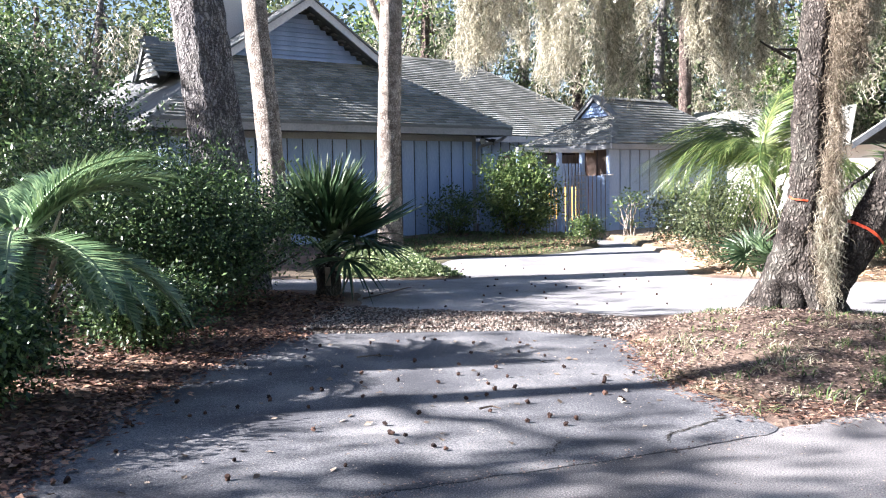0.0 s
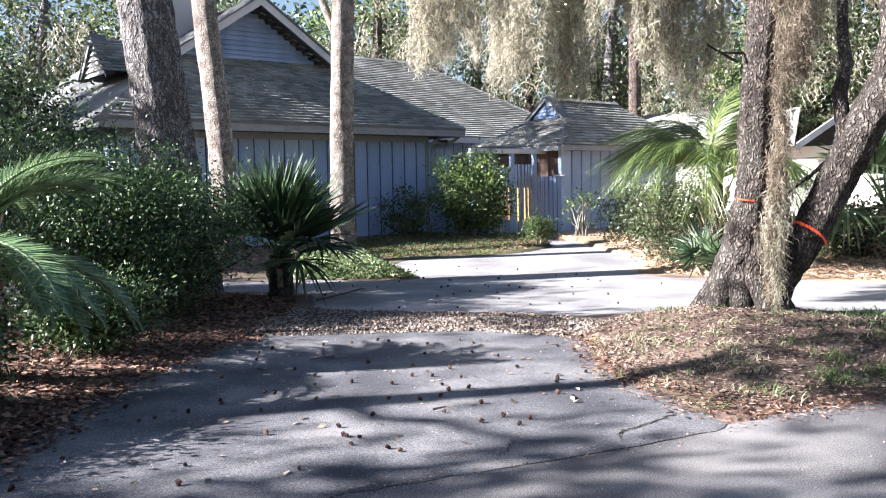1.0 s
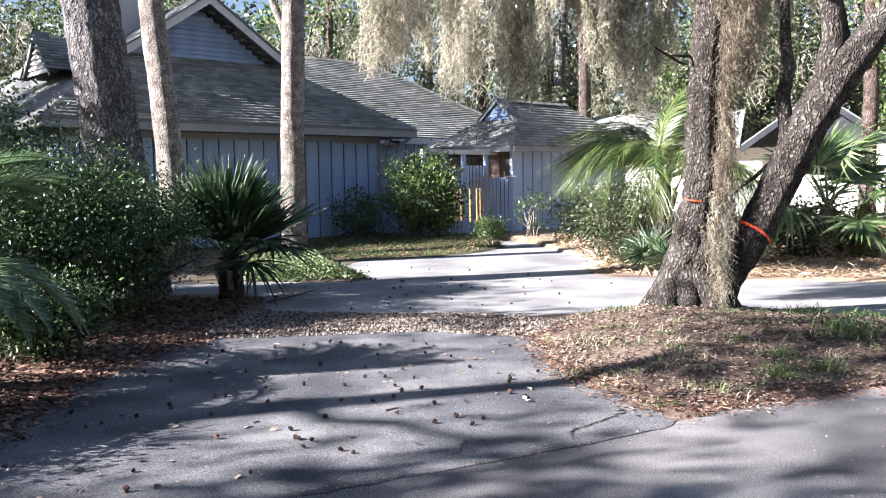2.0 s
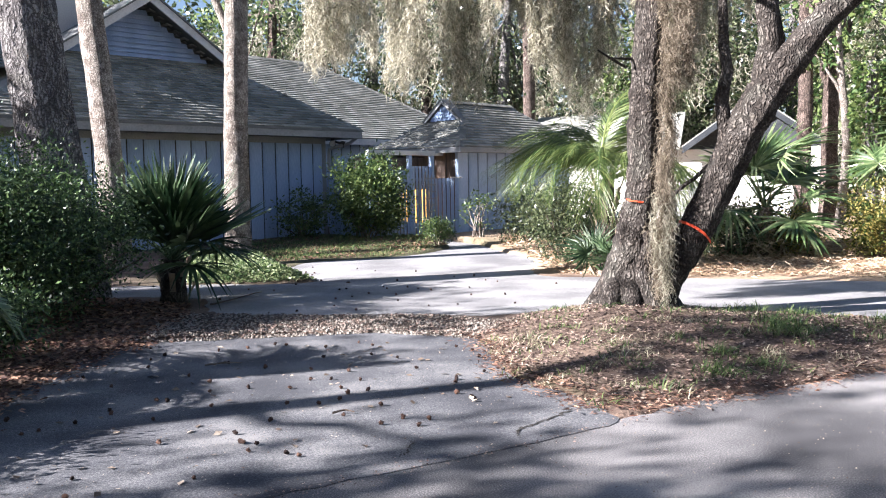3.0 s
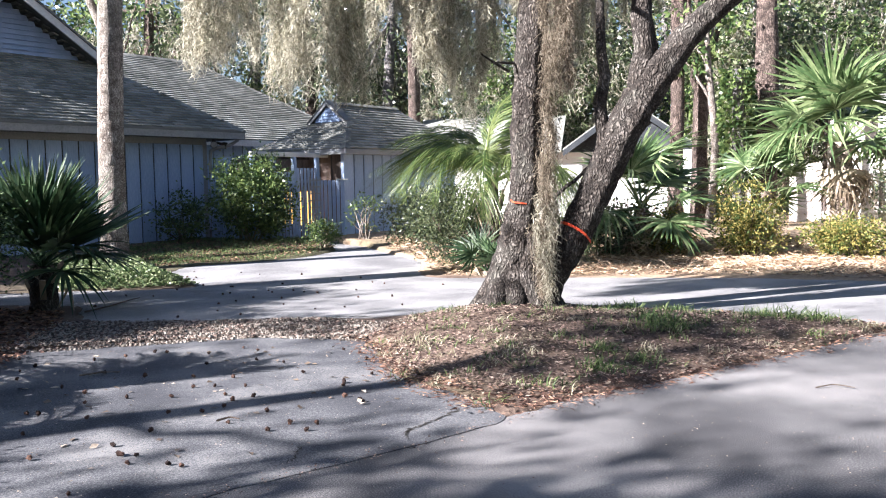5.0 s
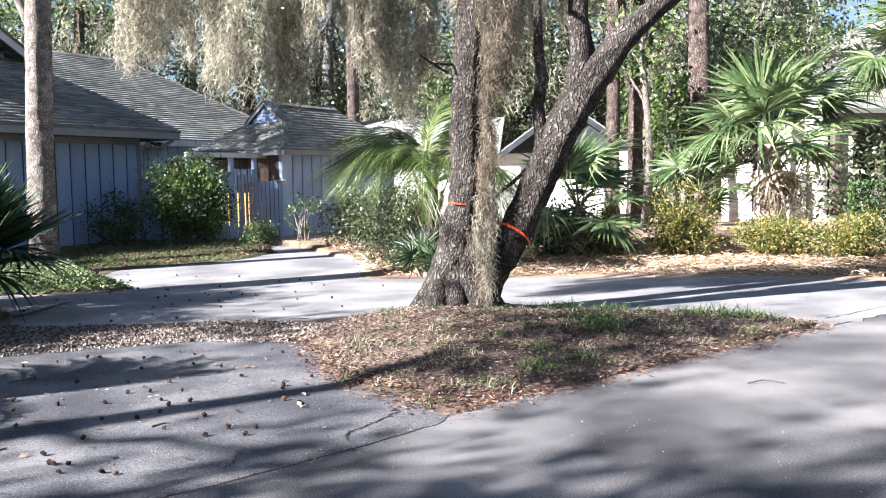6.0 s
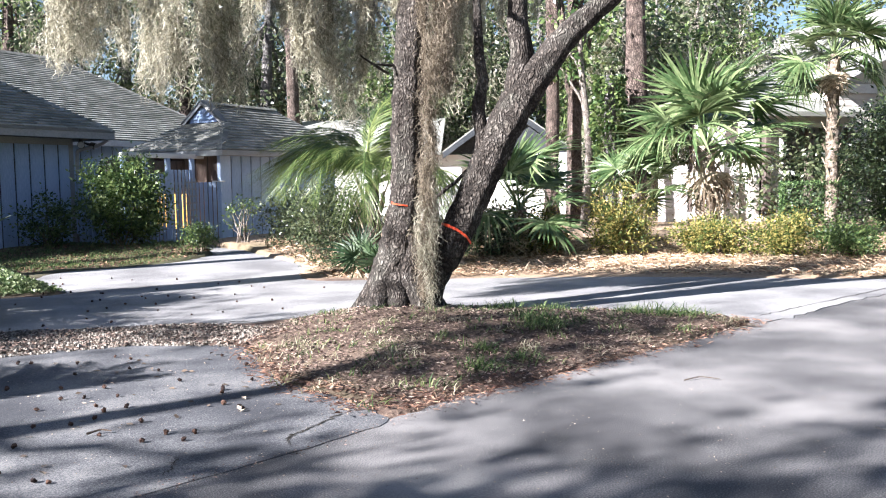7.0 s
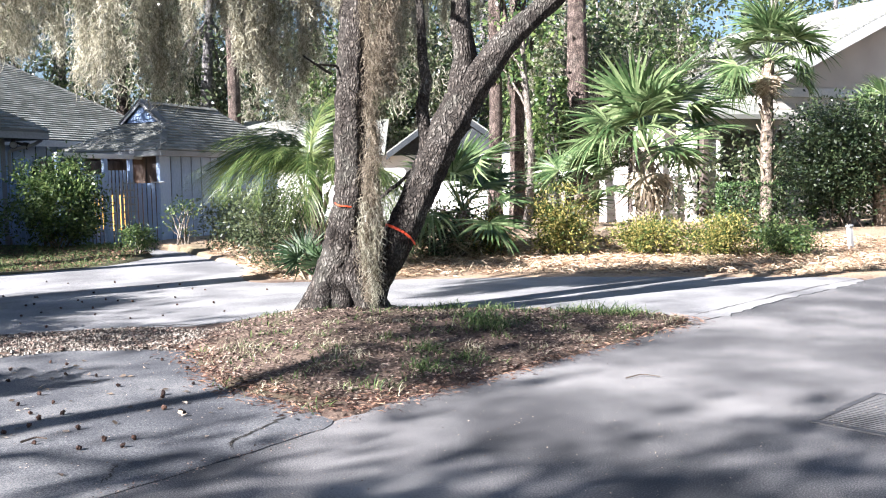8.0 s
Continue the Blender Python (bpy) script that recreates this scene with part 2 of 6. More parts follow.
CYCAD = material("cycad_blade", [(0.05, 0.10, 0.045), (0.10, 0.17, 0.075), (0.2, 0.28, 0.13)], 2, 14, 0.35, 0.0, island=0.4, through_light=0.2, spec=0.6)
MOSS = material("spanish_moss", [(0.22, 0.205, 0.15), (0.43, 0.41, 0.315), (0.66, 0.63, 0.51)], 1.2, 20, 0.9, 0.0, island=0.6, through_light=0.6, spec=0.1)
MOSS_TAN = material("brown_moss", [(0.10, 0.08, 0.058), (0.21, 0.178, 0.13), (0.37, 0.32, 0.245)], 1.2, 20, 0.9, 0.0, island=0.6, through_light=0.4, spec=0.1)
# grey siding with the blue of skylit shade mixed into its colour
SIDING = material("skylit_grey_siding", [(0.26, 0.35, 0.51), (0.335, 0.43, 0.60), (0.41, 0.51, 0.68)], 1.1, 18, 0.8, 0.15, (3, 3, 0.5), each=0.25, bump_size=0.01)
SIDING_BACK = material("siding_groove_and_shade", [(0.02, 0.024, 0.03), (0.035, 0.04, 0.045), (0.06, 0.065, 0.07)], 2, 18, 0.9, 0.1)
BROWN_SHADE_WALL = material("brown_and_shaded_boards", [(0.07, 0.055, 0.048), (0.12, 0.095, 0.08), (0.18, 0.14, 0.12)], 1.5, 20, 0.85, 0.2, (3, 3, 0.4), each=0.2)
TRIM = material("grey_trim", [(0.2025, 0.21, 0.2137), (0.27, 0.2775, 0.2775), (0.33, 0.3337, 0.33)], 1.4, 24, 0.7, 0.1)
PALE_TRIM = material("pale_trim", [(0.5, 0.5, 0.5), (0.62, 0.62, 0.61), (0.7, 0.7, 0.68)], 1.4, 24, 0.65, 0.1)
SHINGLE = material("roof_shingle", [(0.12, 0.124, 0.108), (0.205, 0.208, 0.184), (0.33, 0.33, 0.295)], 0.8, 60, 0.92, 0.35, island=0.25, bump_size=0.006)
SHINGLE_ONE = material("roof_shingle_piece", [(0.12, 0.124, 0.108), (0.205, 0.208, 0.184), (0.33, 0.33, 0.295)], 0.8, 60, 0.92, 0.35, each=0.25, bump_size=0.006)
ROOF_BASE = material("roof_felt", [(0.10, 0.105, 0.10), (0.15, 0.155, 0.15), (0.2, 0.205, 0.2)], 2, 40)
STUCCO = material("white_stucco", [(0.66, 0.65, 0.62), (0.76, 0.75, 0.72), (0.83, 0.82, 0.79)], 0.9, 60, 0.85, 0.2, bump_size=0.006)
TAN_WALL = material("tan_wall", [(0.47, 0.43, 0.39), (0.57, 0.53, 0.48), (0.65, 0.61, 0.56)], 0.8, 40, 0.85, 0.2)
BRICK_PALE = material("painted_brick", [(0.5, 0.46, 0.43), (0.66, 0.62, 0.59), (0.76, 0.73, 0.7)], 5, 50, 0.9, 0.4, each=0.4)
METAL_DARK = material("dark_iron", [(0.05, 0.05, 0.052), (0.09, 0.09, 0.092), (0.15, 0.14, 0.135)], 6, 60, 0.6, 0.2, metal=0.4)
METAL_GREY = material("painted_metal", [(0.22, 0.23, 0.24), (0.3, 0.31, 0.32), (0.4, 0.4, 0.4)], 4, 50, 0.5, 0.1)
LENS = material("lamp_lens", [(0.35, 0.36, 0.38), (0.5, 0.51, 0.53), (0.65, 0.66, 0.68)], 4, 30, 0.15, 0.0, spec=0.6)
TAPE = material("orange_tape", [(0.45, 0.05, 0.02), (0.6, 0.08, 0.03), (0.7, 0.14, 0.06)], 5, 60, 0.45, 0.1, through_light=0.2)
POD = material("sweetgum_pod", [(0.018, 0.010, 0.008), (0.04, 0.022, 0.016), (0.09, 0.05, 0.035)], 30, 200, 0.9, 0.5, each=0.5)
TWIG = material("twig", [(0.06, 0.045, 0.035), (0.14, 0.11, 0.085), (0.28, 0.23, 0.18)], 8, 60, 0.9, 0.3, each=0.4)
GLASS_DARK = material("window_glass", [(0.015, 0.018, 0.022), (0.025, 0.028, 0.032), (0.04, 0.045, 0.05)], 1, 10, 0.06, 0.0, spec=0.6)


def lit_glass():
    m = bpy.data.materials.new("amber_lit_glass")
    m.use_nodes = True
    nt = m.node_tree
    n = nt.nodes.new("ShaderNodeTexNoise")
    n.inputs["Scale"].default_value = 3.0
    r = nt.nodes.new("ShaderNodeValToRGB")
    r.color_ramp.elements[0].color, r.color_ramp.elements[1].color = (0.8, 0.3, 0.03, 1), (1.0, 0.62, 0.16, 1)
    nt.links.new(n.outputs["Fac"], r.inputs["Fac"])
    b = nt.nodes["Principled BSDF"]
    nt.links.new(r.outputs["Color"], b.inputs["Emission Color"])
    nt.links.new(r.outputs["Color"], b.inputs["Base Color"])
    b.inputs["Emission Strength"].default_value = 0.75
    return m


AMBER = lit_glass()


def ground_material():
    """Earth with brown leaf mould, ochre pine straw and thin turf, by the plan's own masks."""
    m = material("ground_earth", [(0.05, 0.035, 0.028), (0.115, 0.08, 0.06), (0.22, 0.165, 0.12)], 1.6, 45, 0.95, 0.6, bump_size=0.03)
    nt = m.node_tree
    b = nt.nodes["Principled BSDF"]
    old = b.inputs["Base Color"].links[0].from_socket
    big = [n for n in nt.nodes if n.type == "TEX_NOISE"]
    for attr, cols in (("straw", [(0.24, 0.16, 0.10), (0.48, 0.37, 0.25)]), ("turf", [(0.03, 0.038, 0.016), (0.10, 0.095, 0.048)])):
        a = nt.nodes.new("ShaderNodeAttribute")
        a.attribute_name = attr
        r = nt.nodes.new("ShaderNodeValToRGB")
        r.color_ramp.elements[0].position, r.color_ramp.elements[1].position = 0.35, 0.65
        r.color_ramp.elements[0].color, r.color_ramp.elements[1].color = (*cols[0], 1), (*cols[1], 1)
        nt.links.new(big[1].outputs["Fac"], r.inputs["Fac"])
        mx = nt.nodes.new("ShaderNodeMix")
        mx.data_type = "RGBA"
        nt.links.new(a.outputs["Fac"], mx.inputs[0])
        nt.links.new(old, mx.inputs[6])
        nt.links.new(r.outputs["Color"], mx.inputs[7])
        old = mx.outputs[2]
    nt.links.new(old, b.inputs["Base Color"])
    return m


EARTH = ground_material()

# ---------------------------------------------------------------- ground, road and drives
ROAD_EDGE = [(-60.0, -17.0), (-6.0, 2.15), (-2.3, 3.55), (-0.63, 4.1), (0.2, 4.42), (1.27, 4.83), (2.69, 5.45), (3.69, 5.73), (5.29, 6.27), (6.61, 6.76), (10.5, 7.95), (14.0, 8.6), (60.0, 16.0)]
ROAD = ROAD_EDGE + [(60.0, -2.0), (14.0, -2.2), (0.0, -3.2), (-60.0, -24.0)]
APRON = [(-2.55, 3.46), (-2.3, 4.3), (-2.28, 5.03), (-2.18, 6.4), (-1.92, 7.9), (-1.55, 8.75), (-0.4, 8.9), (0.8, 8.72), (1.72, 8.12), (1.66, 7.2), (1.66, 6.5), (1.85, 5.9),
         (2.0, 5.45), (1.88, 5.14), (1.32, 4.86), (0.2, 4.44), (-0.63, 4.12)]
LOOP = [(-9.0, 12.5), (-4.0, 12.5), (-2.1, 12.4), (-1.2, 11.9), (-0.95, 10.6), (0.2, 9.95), (1.6, 9.6), (2.9, 9.5), (4.2, 9.3), (5.3, 8.6), (6.3, 7.75), (6.75, 6.85), (8.6, 7.4), (11.3, 8.22),
        (10.1, 9.4), (8.2, 10.95), (6.7, 11.8), (5.5, 12.4), (4.5, 12.85), (3.85, 13.3), (3.98, 14.3), (4.45, 15.9), (4.4, 18.2), (4.3, 20.2), (3.6, 19.6), (2.5, 18.0), (1.4, 17.4), (0.3, 17.0),
        (-0.1, 15.4), (0.35, 13.6), (-0.6, 13.5), (-1.5, 13.75), (-4.0, 13.9), (-9.0, 13.4)]
PATH = [(3.55, 19.4), (4.35, 20.1), (4.1, 21.3), (3.9, 23.4), (3.2, 23.0), (3.35, 21.2)]
GRAVEL = [(-1.7, 8.7), (-1.3, 10.6), (0.3, 9.95), (1.7, 9.6), (2.3, 8.9), (1.75, 8.1), (0.8, 8.7)]
ISLAND = [(1.72, 8.12), (1.66, 7.2), (1.66, 6.5), (1.85, 5.9), (2.02, 5.4), (2.69, 5.45), (3.69, 5.73), (5.29, 6.27), (6.61, 6.76), (6.2, 7.7), (5.25, 8.5), (4.2, 9.2), (2.9, 9.4), (2.2, 9.0)]


def closed(poly, n=6):
    """A rounder outline through the corners."""
    P = np.asarray(poly + poly[:1], float)
    return curve(P, (len(P) - 1) * n)[:-1]


def dist_to(poly, X, Y):
    """Distance to an outline."""
    P = np.asarray(poly, float)
    best = np.full(np.shape(X), 1e9)
    for a, b in zip(P, np.roll(P, -1, 0)):
        d = b - a
        t = np.clip(((X - a[0]) * d[0] + (Y - a[1]) * d[1]) / (d @ d + 1e-9), 0, 1)
        best = np.minimum(best, np.hypot(X - a[0] - t * d[0], Y - a[1] - t * d[1]))
    return best


def lapped(outline, lap=0.09):
    """Draws the edge that meets the road a little over the road's own edge."""
    out = []
    for x, y in outline:
        near = 9.0
        for (ax, ay), (bx, by) in zip(ROAD_EDGE, ROAD_EDGE[1:]):
            k = min(1.0, max(0.0, ((x - ax) * (bx - ax) + (y - ay) * (by - ay)) / ((bx - ax) ** 2 + (by - ay) ** 2)))
            near = min(near, math.hypot(x - ax - k * (bx - ax), y - ay - k * (by - ay)))
        out.append((x + 0.36 * lap, y - 0.93 * lap) if near < 0.12 else (x, y))
    return out


SLABS = [ROAD, lapped(closed(APRON)), lapped(closed(LOOP)), closed(PATH)]
ISLE = closed(ISLAND)


def swell(X, Y, f, s):
    return np.sin(X * f + s) * np.cos(Y * f * 1.3 + 2 * s) + 0.6 * np.sin(X * f * 2.3 + Y * f * 1.1 + 3 * s)


def height(X, Y):
    """Height of the bare ground."""
    X, Y = np.asarray(X, float), np.asarray(Y, float)
    h = 0.022 + 0.012 * swell(X, Y, 1.9, 0.4) + 0.006 * swell(X, Y, 7.0, 1.4)
    isle = inside(ISLE, X, Y)
    h = h + np.where(isle, 0.15 * np.clip(dist_to(ISLE, X, Y) / 1.3, 0, 1) ** 0.8, 0)
    h = h + 0.10 * np.exp(-((X - 3.6) ** 2 + (Y - 8.85) ** 2) / 0.5)
    h = h + 0.12 * np.clip((Y + 0.6 * X - 19.5) / 4, 0, 1) * (np.abs(X - 5) < 30)
    left = np.clip((-2.2 - X) / 1.2, 0, 1) * (Y > 3) * (Y < 12)
    h = h + 0.10 * left
    for s in SLABS:
        ins = inside(s, X, Y)
        h = np.where(ins, -0.05, h)
    return h


def grow(a, b, step, far, ratio=1.35):
    v = list(np.arange(a, b, step))
    lo, hi, d = a, b, step
    out_lo, out_hi = [], []
    while d < far:
        d *= ratio
        lo, hi = lo - d, hi + d
        out_lo.append(lo)
        out_hi.append(hi)
    return np.array(out_lo[::-1] + v + out_hi)


gx, gy = grow(-7.0, 17.0, 0.11, 250), grow(2.0, 22.0, 0.11, 250)
GX, GY = np.meshgrid(gx, gy, indexing="ij")
GZ = height(GX, GY)
nx, ny = GX.shape
ii, jj = np.meshgrid(np.arange(nx - 1), np.arange(ny - 1), indexing="ij")
ground = tagged(new("ground", quick("ground", np.stack([GX, GY, GZ], -1), np.stack([ii * ny + jj, (ii + 1) * ny + jj, (ii + 1) * ny + jj + 1, ii * ny + jj + 1], -1), EARTH, True)),
                "brown earth under fallen leaves and pine straw", "ground", kind="structure")
bank = np.clip((GY - (16.2 - 0.72 * GX)) / 0.8, 0, 1) * np.clip((GX - 3.4) / 0.8, 0, 1)
turf = np.clip(swell(GX, GY, 1.4, 2.2) * 0.6 - 0.1, 0, 1) * inside(ISLE, GX, GY) + 0.9 * np.clip(1 - dist_to([(-1.2, 14.5), (4.0, 19.9), (1.0, 20.3)], GX, GY) / 2.0, 0, 1)
for nm, arr in (("straw", bank * 0.9), ("turf", np.clip(turf, 0, 0.8))):
    at = ground.data.attributes.new(nm, "FLOAT", "POINT")
    at.data.foreach_set("value", arr.astype(np.float32).ravel())


def slab(name, outline, top, mat, label, wobble=0.025, seed=1):
    """A paved sheet with a ragged edge and a thickness."""
    P = np.asarray(outline, float)
    fine = []
    for a, b in zip(P, np.roll(P, -1, 0)):
        k = max(1, min(40, int(np.hypot(*(b - a)) / 0.12)))
        fine += [a + (b - a) * i / k for i in range(k)]
    P = np.array(fine)
    P = P + wobble * np.stack([swell(P[:, 0], P[:, 1], 9, seed), swell(P[:, 1], P[:, 0], 11, seed + 2)], -1)
    bm = bmesh.new()
    vt = [bm.verts.new((x, y, top)) for x, y in P]
    vb = [bm.verts.new((x, y, top - 0.08)) for x, y in P]
    bm.faces.new(vt)
    for i in range(len(P)):
        j = (i + 1) % len(P)
        bm.faces.new((vt[i], vb[i], vb[j], vt[j]))
    bmesh.ops.recalc_face_normals(bm, faces=bm.faces)
    bmesh.ops.triangulate(bm, faces=[f for f in bm.faces if len(f.verts) > 4])
    me = bpy.data.meshes.new(name)
    bm.to_mesh(me)
    bm.free()
    me.materials.append(mat)
    return tagged(new(name, me), label, name.split("_")[0], kind="structure")


road = slab("road", ROAD, 0.0, ASPHALT, "dark grey asphalt road in dappled shade", 0.02)
drive = slab("driveway", SLABS[1], 0.005, OLD_ASPHALT, "worn grey asphalt drive apron with cracks and fallen pods", 0.02, 2)
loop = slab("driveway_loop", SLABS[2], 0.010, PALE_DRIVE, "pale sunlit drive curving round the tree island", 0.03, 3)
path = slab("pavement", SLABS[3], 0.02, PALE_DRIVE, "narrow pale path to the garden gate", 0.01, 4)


def crack(points, width, parent, z, seed):
    g = np.random.default_rng(seed)
    C = curve([(x, y, z) for x, y in points], 12 * len(points))
    C[:, :2] += g.normal(0, 0.012, (len(C), 2))
    w = width * (0.5 + g.random(len(C))) * np.clip(np.minimum(np.arange(len(C)), np.arange(len(C))[::-1]) / 5, 0.15, 1)
    tang = unit(np.gradient(C, axis=0))
    side = np.stack([-tang[:, 1], tang[:, 0], 0 * tang[:, 0]], -1) * w[:, None] * 0.5
    V = np.stack([C - side, C + side], 1).reshape(-1, 3)
    i = np.arange(len(C) - 1) * 2
    part("crack", quick("crack", V, np.stack([i, i + 1, i + 3, i + 2], -1), CRACK), parent)


crack([(1.26, 4.86), (1.32, 5.05), (1.42, 5.12), (1.62, 5.28), (1.78, 5.42)], 0.014, drive, 0.0090, 1)
crack([(0.55, 4.63), (0.62, 4.85), (0.66, 4.95)], 0.008, drive, 0.0090, 3)
crack([(-0.9, 10.05), (0.4, 10.0), (1.5, 9.75), (2.2, 9.6)], 0.03, loop, 0.0145, 4)
crack([(6.7, 6.95), (8.3, 7.42), (10.3, 7.98), (12.0, 8.3)], 0.014, road, 0.0145, 5)


def scatter(poly, n, g, edge=0.0):
    """Random places inside an outline."""
    P = np.asarray(poly, float)
    lo, hi = P.min(0), P.max(0)
    out = np.zeros((0, 2))
    while len(out) < n:
        Q = g.uniform(lo, hi, (n * 2, 2))
        Q = Q[inside(P, Q[:, 0], Q[:, 1])]
        out = np.vstack([out, Q])
    return out[:n]


def ground_z(Q):
    z = height(Q[:, 0], Q[:, 1])
    return np.where(z < -0.02, 0.008, z)


def fallen(name, label, Q, size, mat, g, wide=0.6, lift=0.012, category="fallen leaves", tilt=0.35):
    """Leaves, chips or needles that lie about."""
    n = len(Q)
    a = g.uniform(0, 2 * np.pi, n)
    D = np.stack([np.cos(a), np.sin(a), g.normal(0, tilt * 0.5, n)], -1)
    P = np.stack([Q[:, 0], Q[:, 1], ground_z(Q) + lift * g.random(n) + 0.004], -1)
    S = size * g.uniform(0.55, 1.35, n)
    side = unit(np.stack([-D[:, 1], D[:, 0], g.normal(0, tilt, n)], -1))
    up = np.array([0, 0, 1.0])
    mid = P + D * S[:, None] * 0.5
    s = side * (S * wide * 0.5)[:, None]
    V = np.stack([P, mid + s + up * (S * 0.16 * g.random(n))[:, None], P + D * S[:, None], mid - s + up * (S * 0.16 * g.random(n))[:, None]], 1).reshape(-1, 3)
    V[:, 2] = np.maximum(V[:, 2], np.repeat(P[:, 2], 4) - 0.002)
    return tagged(new(name, quick(name, V, np.arange(4 * n).reshape(-1, 4), mat)), label, category, kind="stuff")


g = np.random.default_rng(11)
LEFT_BED = [(-2.35, 3.6), (-2.25, 5.0), (-2.12, 6.4), (-1.85, 7.9), (-1.5, 8.8), (-1.2, 10.4), (-1.3, 11.3), (-2.2, 12.2), (-4.5, 11.0), (-4.5, 4.0)]
fallen("fallen_leaves", "red-brown fallen leaves along the shrub bed", scatter(LEFT_BED, 15000, g), 0.06, LITTER, g)
Q = scatter(ISLE, 12000, g)
fallen("fallen_leaves", "dull brown leaves over the tree island", Q, 0.036, DULL_LITTER, g)
fallen("fallen_leaves", "dry pale leaves over the tree island", scatter(ISLE, 5500, g), 0.032, PALE_LITTER, g)
BANK = [(4.15, 13.4), (4.7, 13.0), (6.2, 12.3), (8.3, 11.2), (10.2, 9.6), (11.4, 8.6), (18.0, 9.5), (17.0, 14.0), (9.0, 18.5), (5.2, 21.5), (4.6, 19.0), (4.6, 16.0), (4.2, 14.4)]
fallen("pine_straw", "ochre pine straw over the sunny bank", scatter(BANK, 30000, g), 0.16, STRAW, g, 0.06, 0.04, "pine straw", 0.5)
fallen("fallen_leaves", "tan leaves strewn over the straw bank", scatter(BANK, 9000, g), 0.07, PALE_LITTER, g)
GATE_BED = [(0.0, 17.2), (1.4, 17.6), (2.5, 18.2), (3.5, 19.6), (3.3, 22.5), (0.5, 23.5), (-3.0, 21.5), (-2.5, 18.0)]
fallen("fallen_leaves", "red-brown leaves before the house wall", scatter(GATE_BED, 9000, g), 0.07, LITTER, g)
DRIVE_ALL = [(-2.2, 3.9), (-2.1, 6.2), (-1.5, 8.6), (1.6, 8.0), (1.6, 6.4), (1.8, 5.3)]
seam = curve([(x, y, 0) for x, y in ROAD_EDGE[2:9]], 60)[:, :2]
k = g.integers(0, len(seam), 900)
fallen("leaf_crumbs", "brown leaf crumbs caught where drive meets road", seam[k] + g.normal(0, 1, (900, 2)) * [0.05, 0.05] + np.array([0.03, -0.08]), 0.016, DULL_LITTER, g, 0.7, 0.0)
fallen("dry_leaves", "few yellow leaves on the asphalt drive", scatter(DRIVE_ALL, 130, g), 0.055, PALE_LITTER, g, 0.6, 0.0)
fallen("leaf_crumbs", "pale specks of leaf on the asphalt", scatter([(-2.2, 3.6), (-1.6, 8.7), (1.6, 8.2), (2.0, 5.5), (6.0, 6.3), (10.0, 7.6), (8.0, 2.5), (1.0, 3.2)], 5200, g), 0.010, PALE_LITTER, g, 0.8, 0.0)
edge_strip = np.array(ISLE)
Q = edge_strip[g.integers(0, len(edge_strip), 5000)] + g.normal(0, 0.10, (5000, 2))
Q = Q[Q[:, 1] < 8.3]
fallen("pine_straw", "rusty straw along the island's edge", Q, 0.06, LITTER, g, 0.15, 0.008, "pine straw")
Q = np.array(curve([(-2.28, 4.0), (-2.25, 5.0), (-2.15, 6.4), (-1.88, 7.9), (-1.5, 8.75)], 200))
Q = Q[g.integers(0, 200, 2500)] + g.normal(0, 0.13, (2500, 2))
fallen("fallen_leaves", "brown leaves drifting over the drive's edge", Q, 0.05, LITTER, g)


def stones(name, label, Q, size, mat, g):
    """Small uneven pebbles, half sunk."""
    ico = np.array([(1, 0, 0), (0, 1, 0), (-1, 0, 0), (0, -1, 0), (0, 0, 1), (0, 0, -0.6)], float)
    n = len(Q)
    S = size * g.uniform(0.4, 1.4, (n, 1, 1)) * g.uniform(0.6, 1.2, (n, 6, 1))
    C = np.stack([Q[:, 0], Q[:, 1], ground_z(Q)], -1)[:, None]
    V = C + ico[None] * S * np.array([1, 1, 0.7])
    quad = np.array([(4, 0, 1, 1), (4, 1, 2, 2), (4, 2, 3, 3), (4, 3, 0, 0)])
    tri = quad[:, :3]
    me = bpy.data.meshes.new(name)
    faces = (np.arange(n)[:, None, None] * 6 + tri[None]).reshape(-1, 3)
    me.from_pydata(V.reshape(-1, 3).tolist(), [], faces.tolist())
    me.materials.append(mat)
    return tagged(new(name, me), label, "gravel", kind="stuff")


stones("gravel", "brown and grey gravel strip across the drive", scatter(GRAVEL, 6500, g), 0.022, STONE, g)
fallen("fallen_leaves", "leaves trodden into the gravel strip", scatter(GRAVEL, 2500, g), 0.04, DULL_LITTER, g)


def tufts(name, label, places, blades, length, spread, mat, g, lean=0.6):
    """Tufts of grass."""
    ps, ws, ss = [], [], []
    for x, y, k in places:
        n = int(blades * k)
        base = np.stack([x + g.normal(0, spread * k, n), y + g.normal(0, spread * k, n)], -1)
        z = ground_z(base)
        d = unit(np.stack([g.normal(0, lean, n), g.normal(0, lean, n), np.ones(n)], -1))
        L = length * k ** 0.5 * g.uniform(0.4, 1.2, n)
        s = np.linspace(0, 1, 4)[None, :, None]
        out = np.concatenate([d[:, :2], np.zeros((n, 1))], 1)
        p = np.concatenate([base, z[:, None]], 1)[:, None] + d[:, None] * L[:, None, None] * s + out[:, None] * L[:, None, None] * 0.5 * s ** 2 - np.array([0, 0, 0.35]) * L[:, None, None] * s ** 2
        ps.append(p)
        ws.append(0.009 * np.array([1, 0.9, 0.6, 0.1])[None] * np.ones((n, 1)))
        ss.append(np.stack([-d[:, 1], d[:, 0], 0.1 * np.ones(n)], -1))
    V, F = ribbon(np.concatenate(ps), np.concatenate(ws), np.concatenate(ss))
    return tagged(new(name, quick(name, V, F, mat)), label, "grass", kind="stuff")


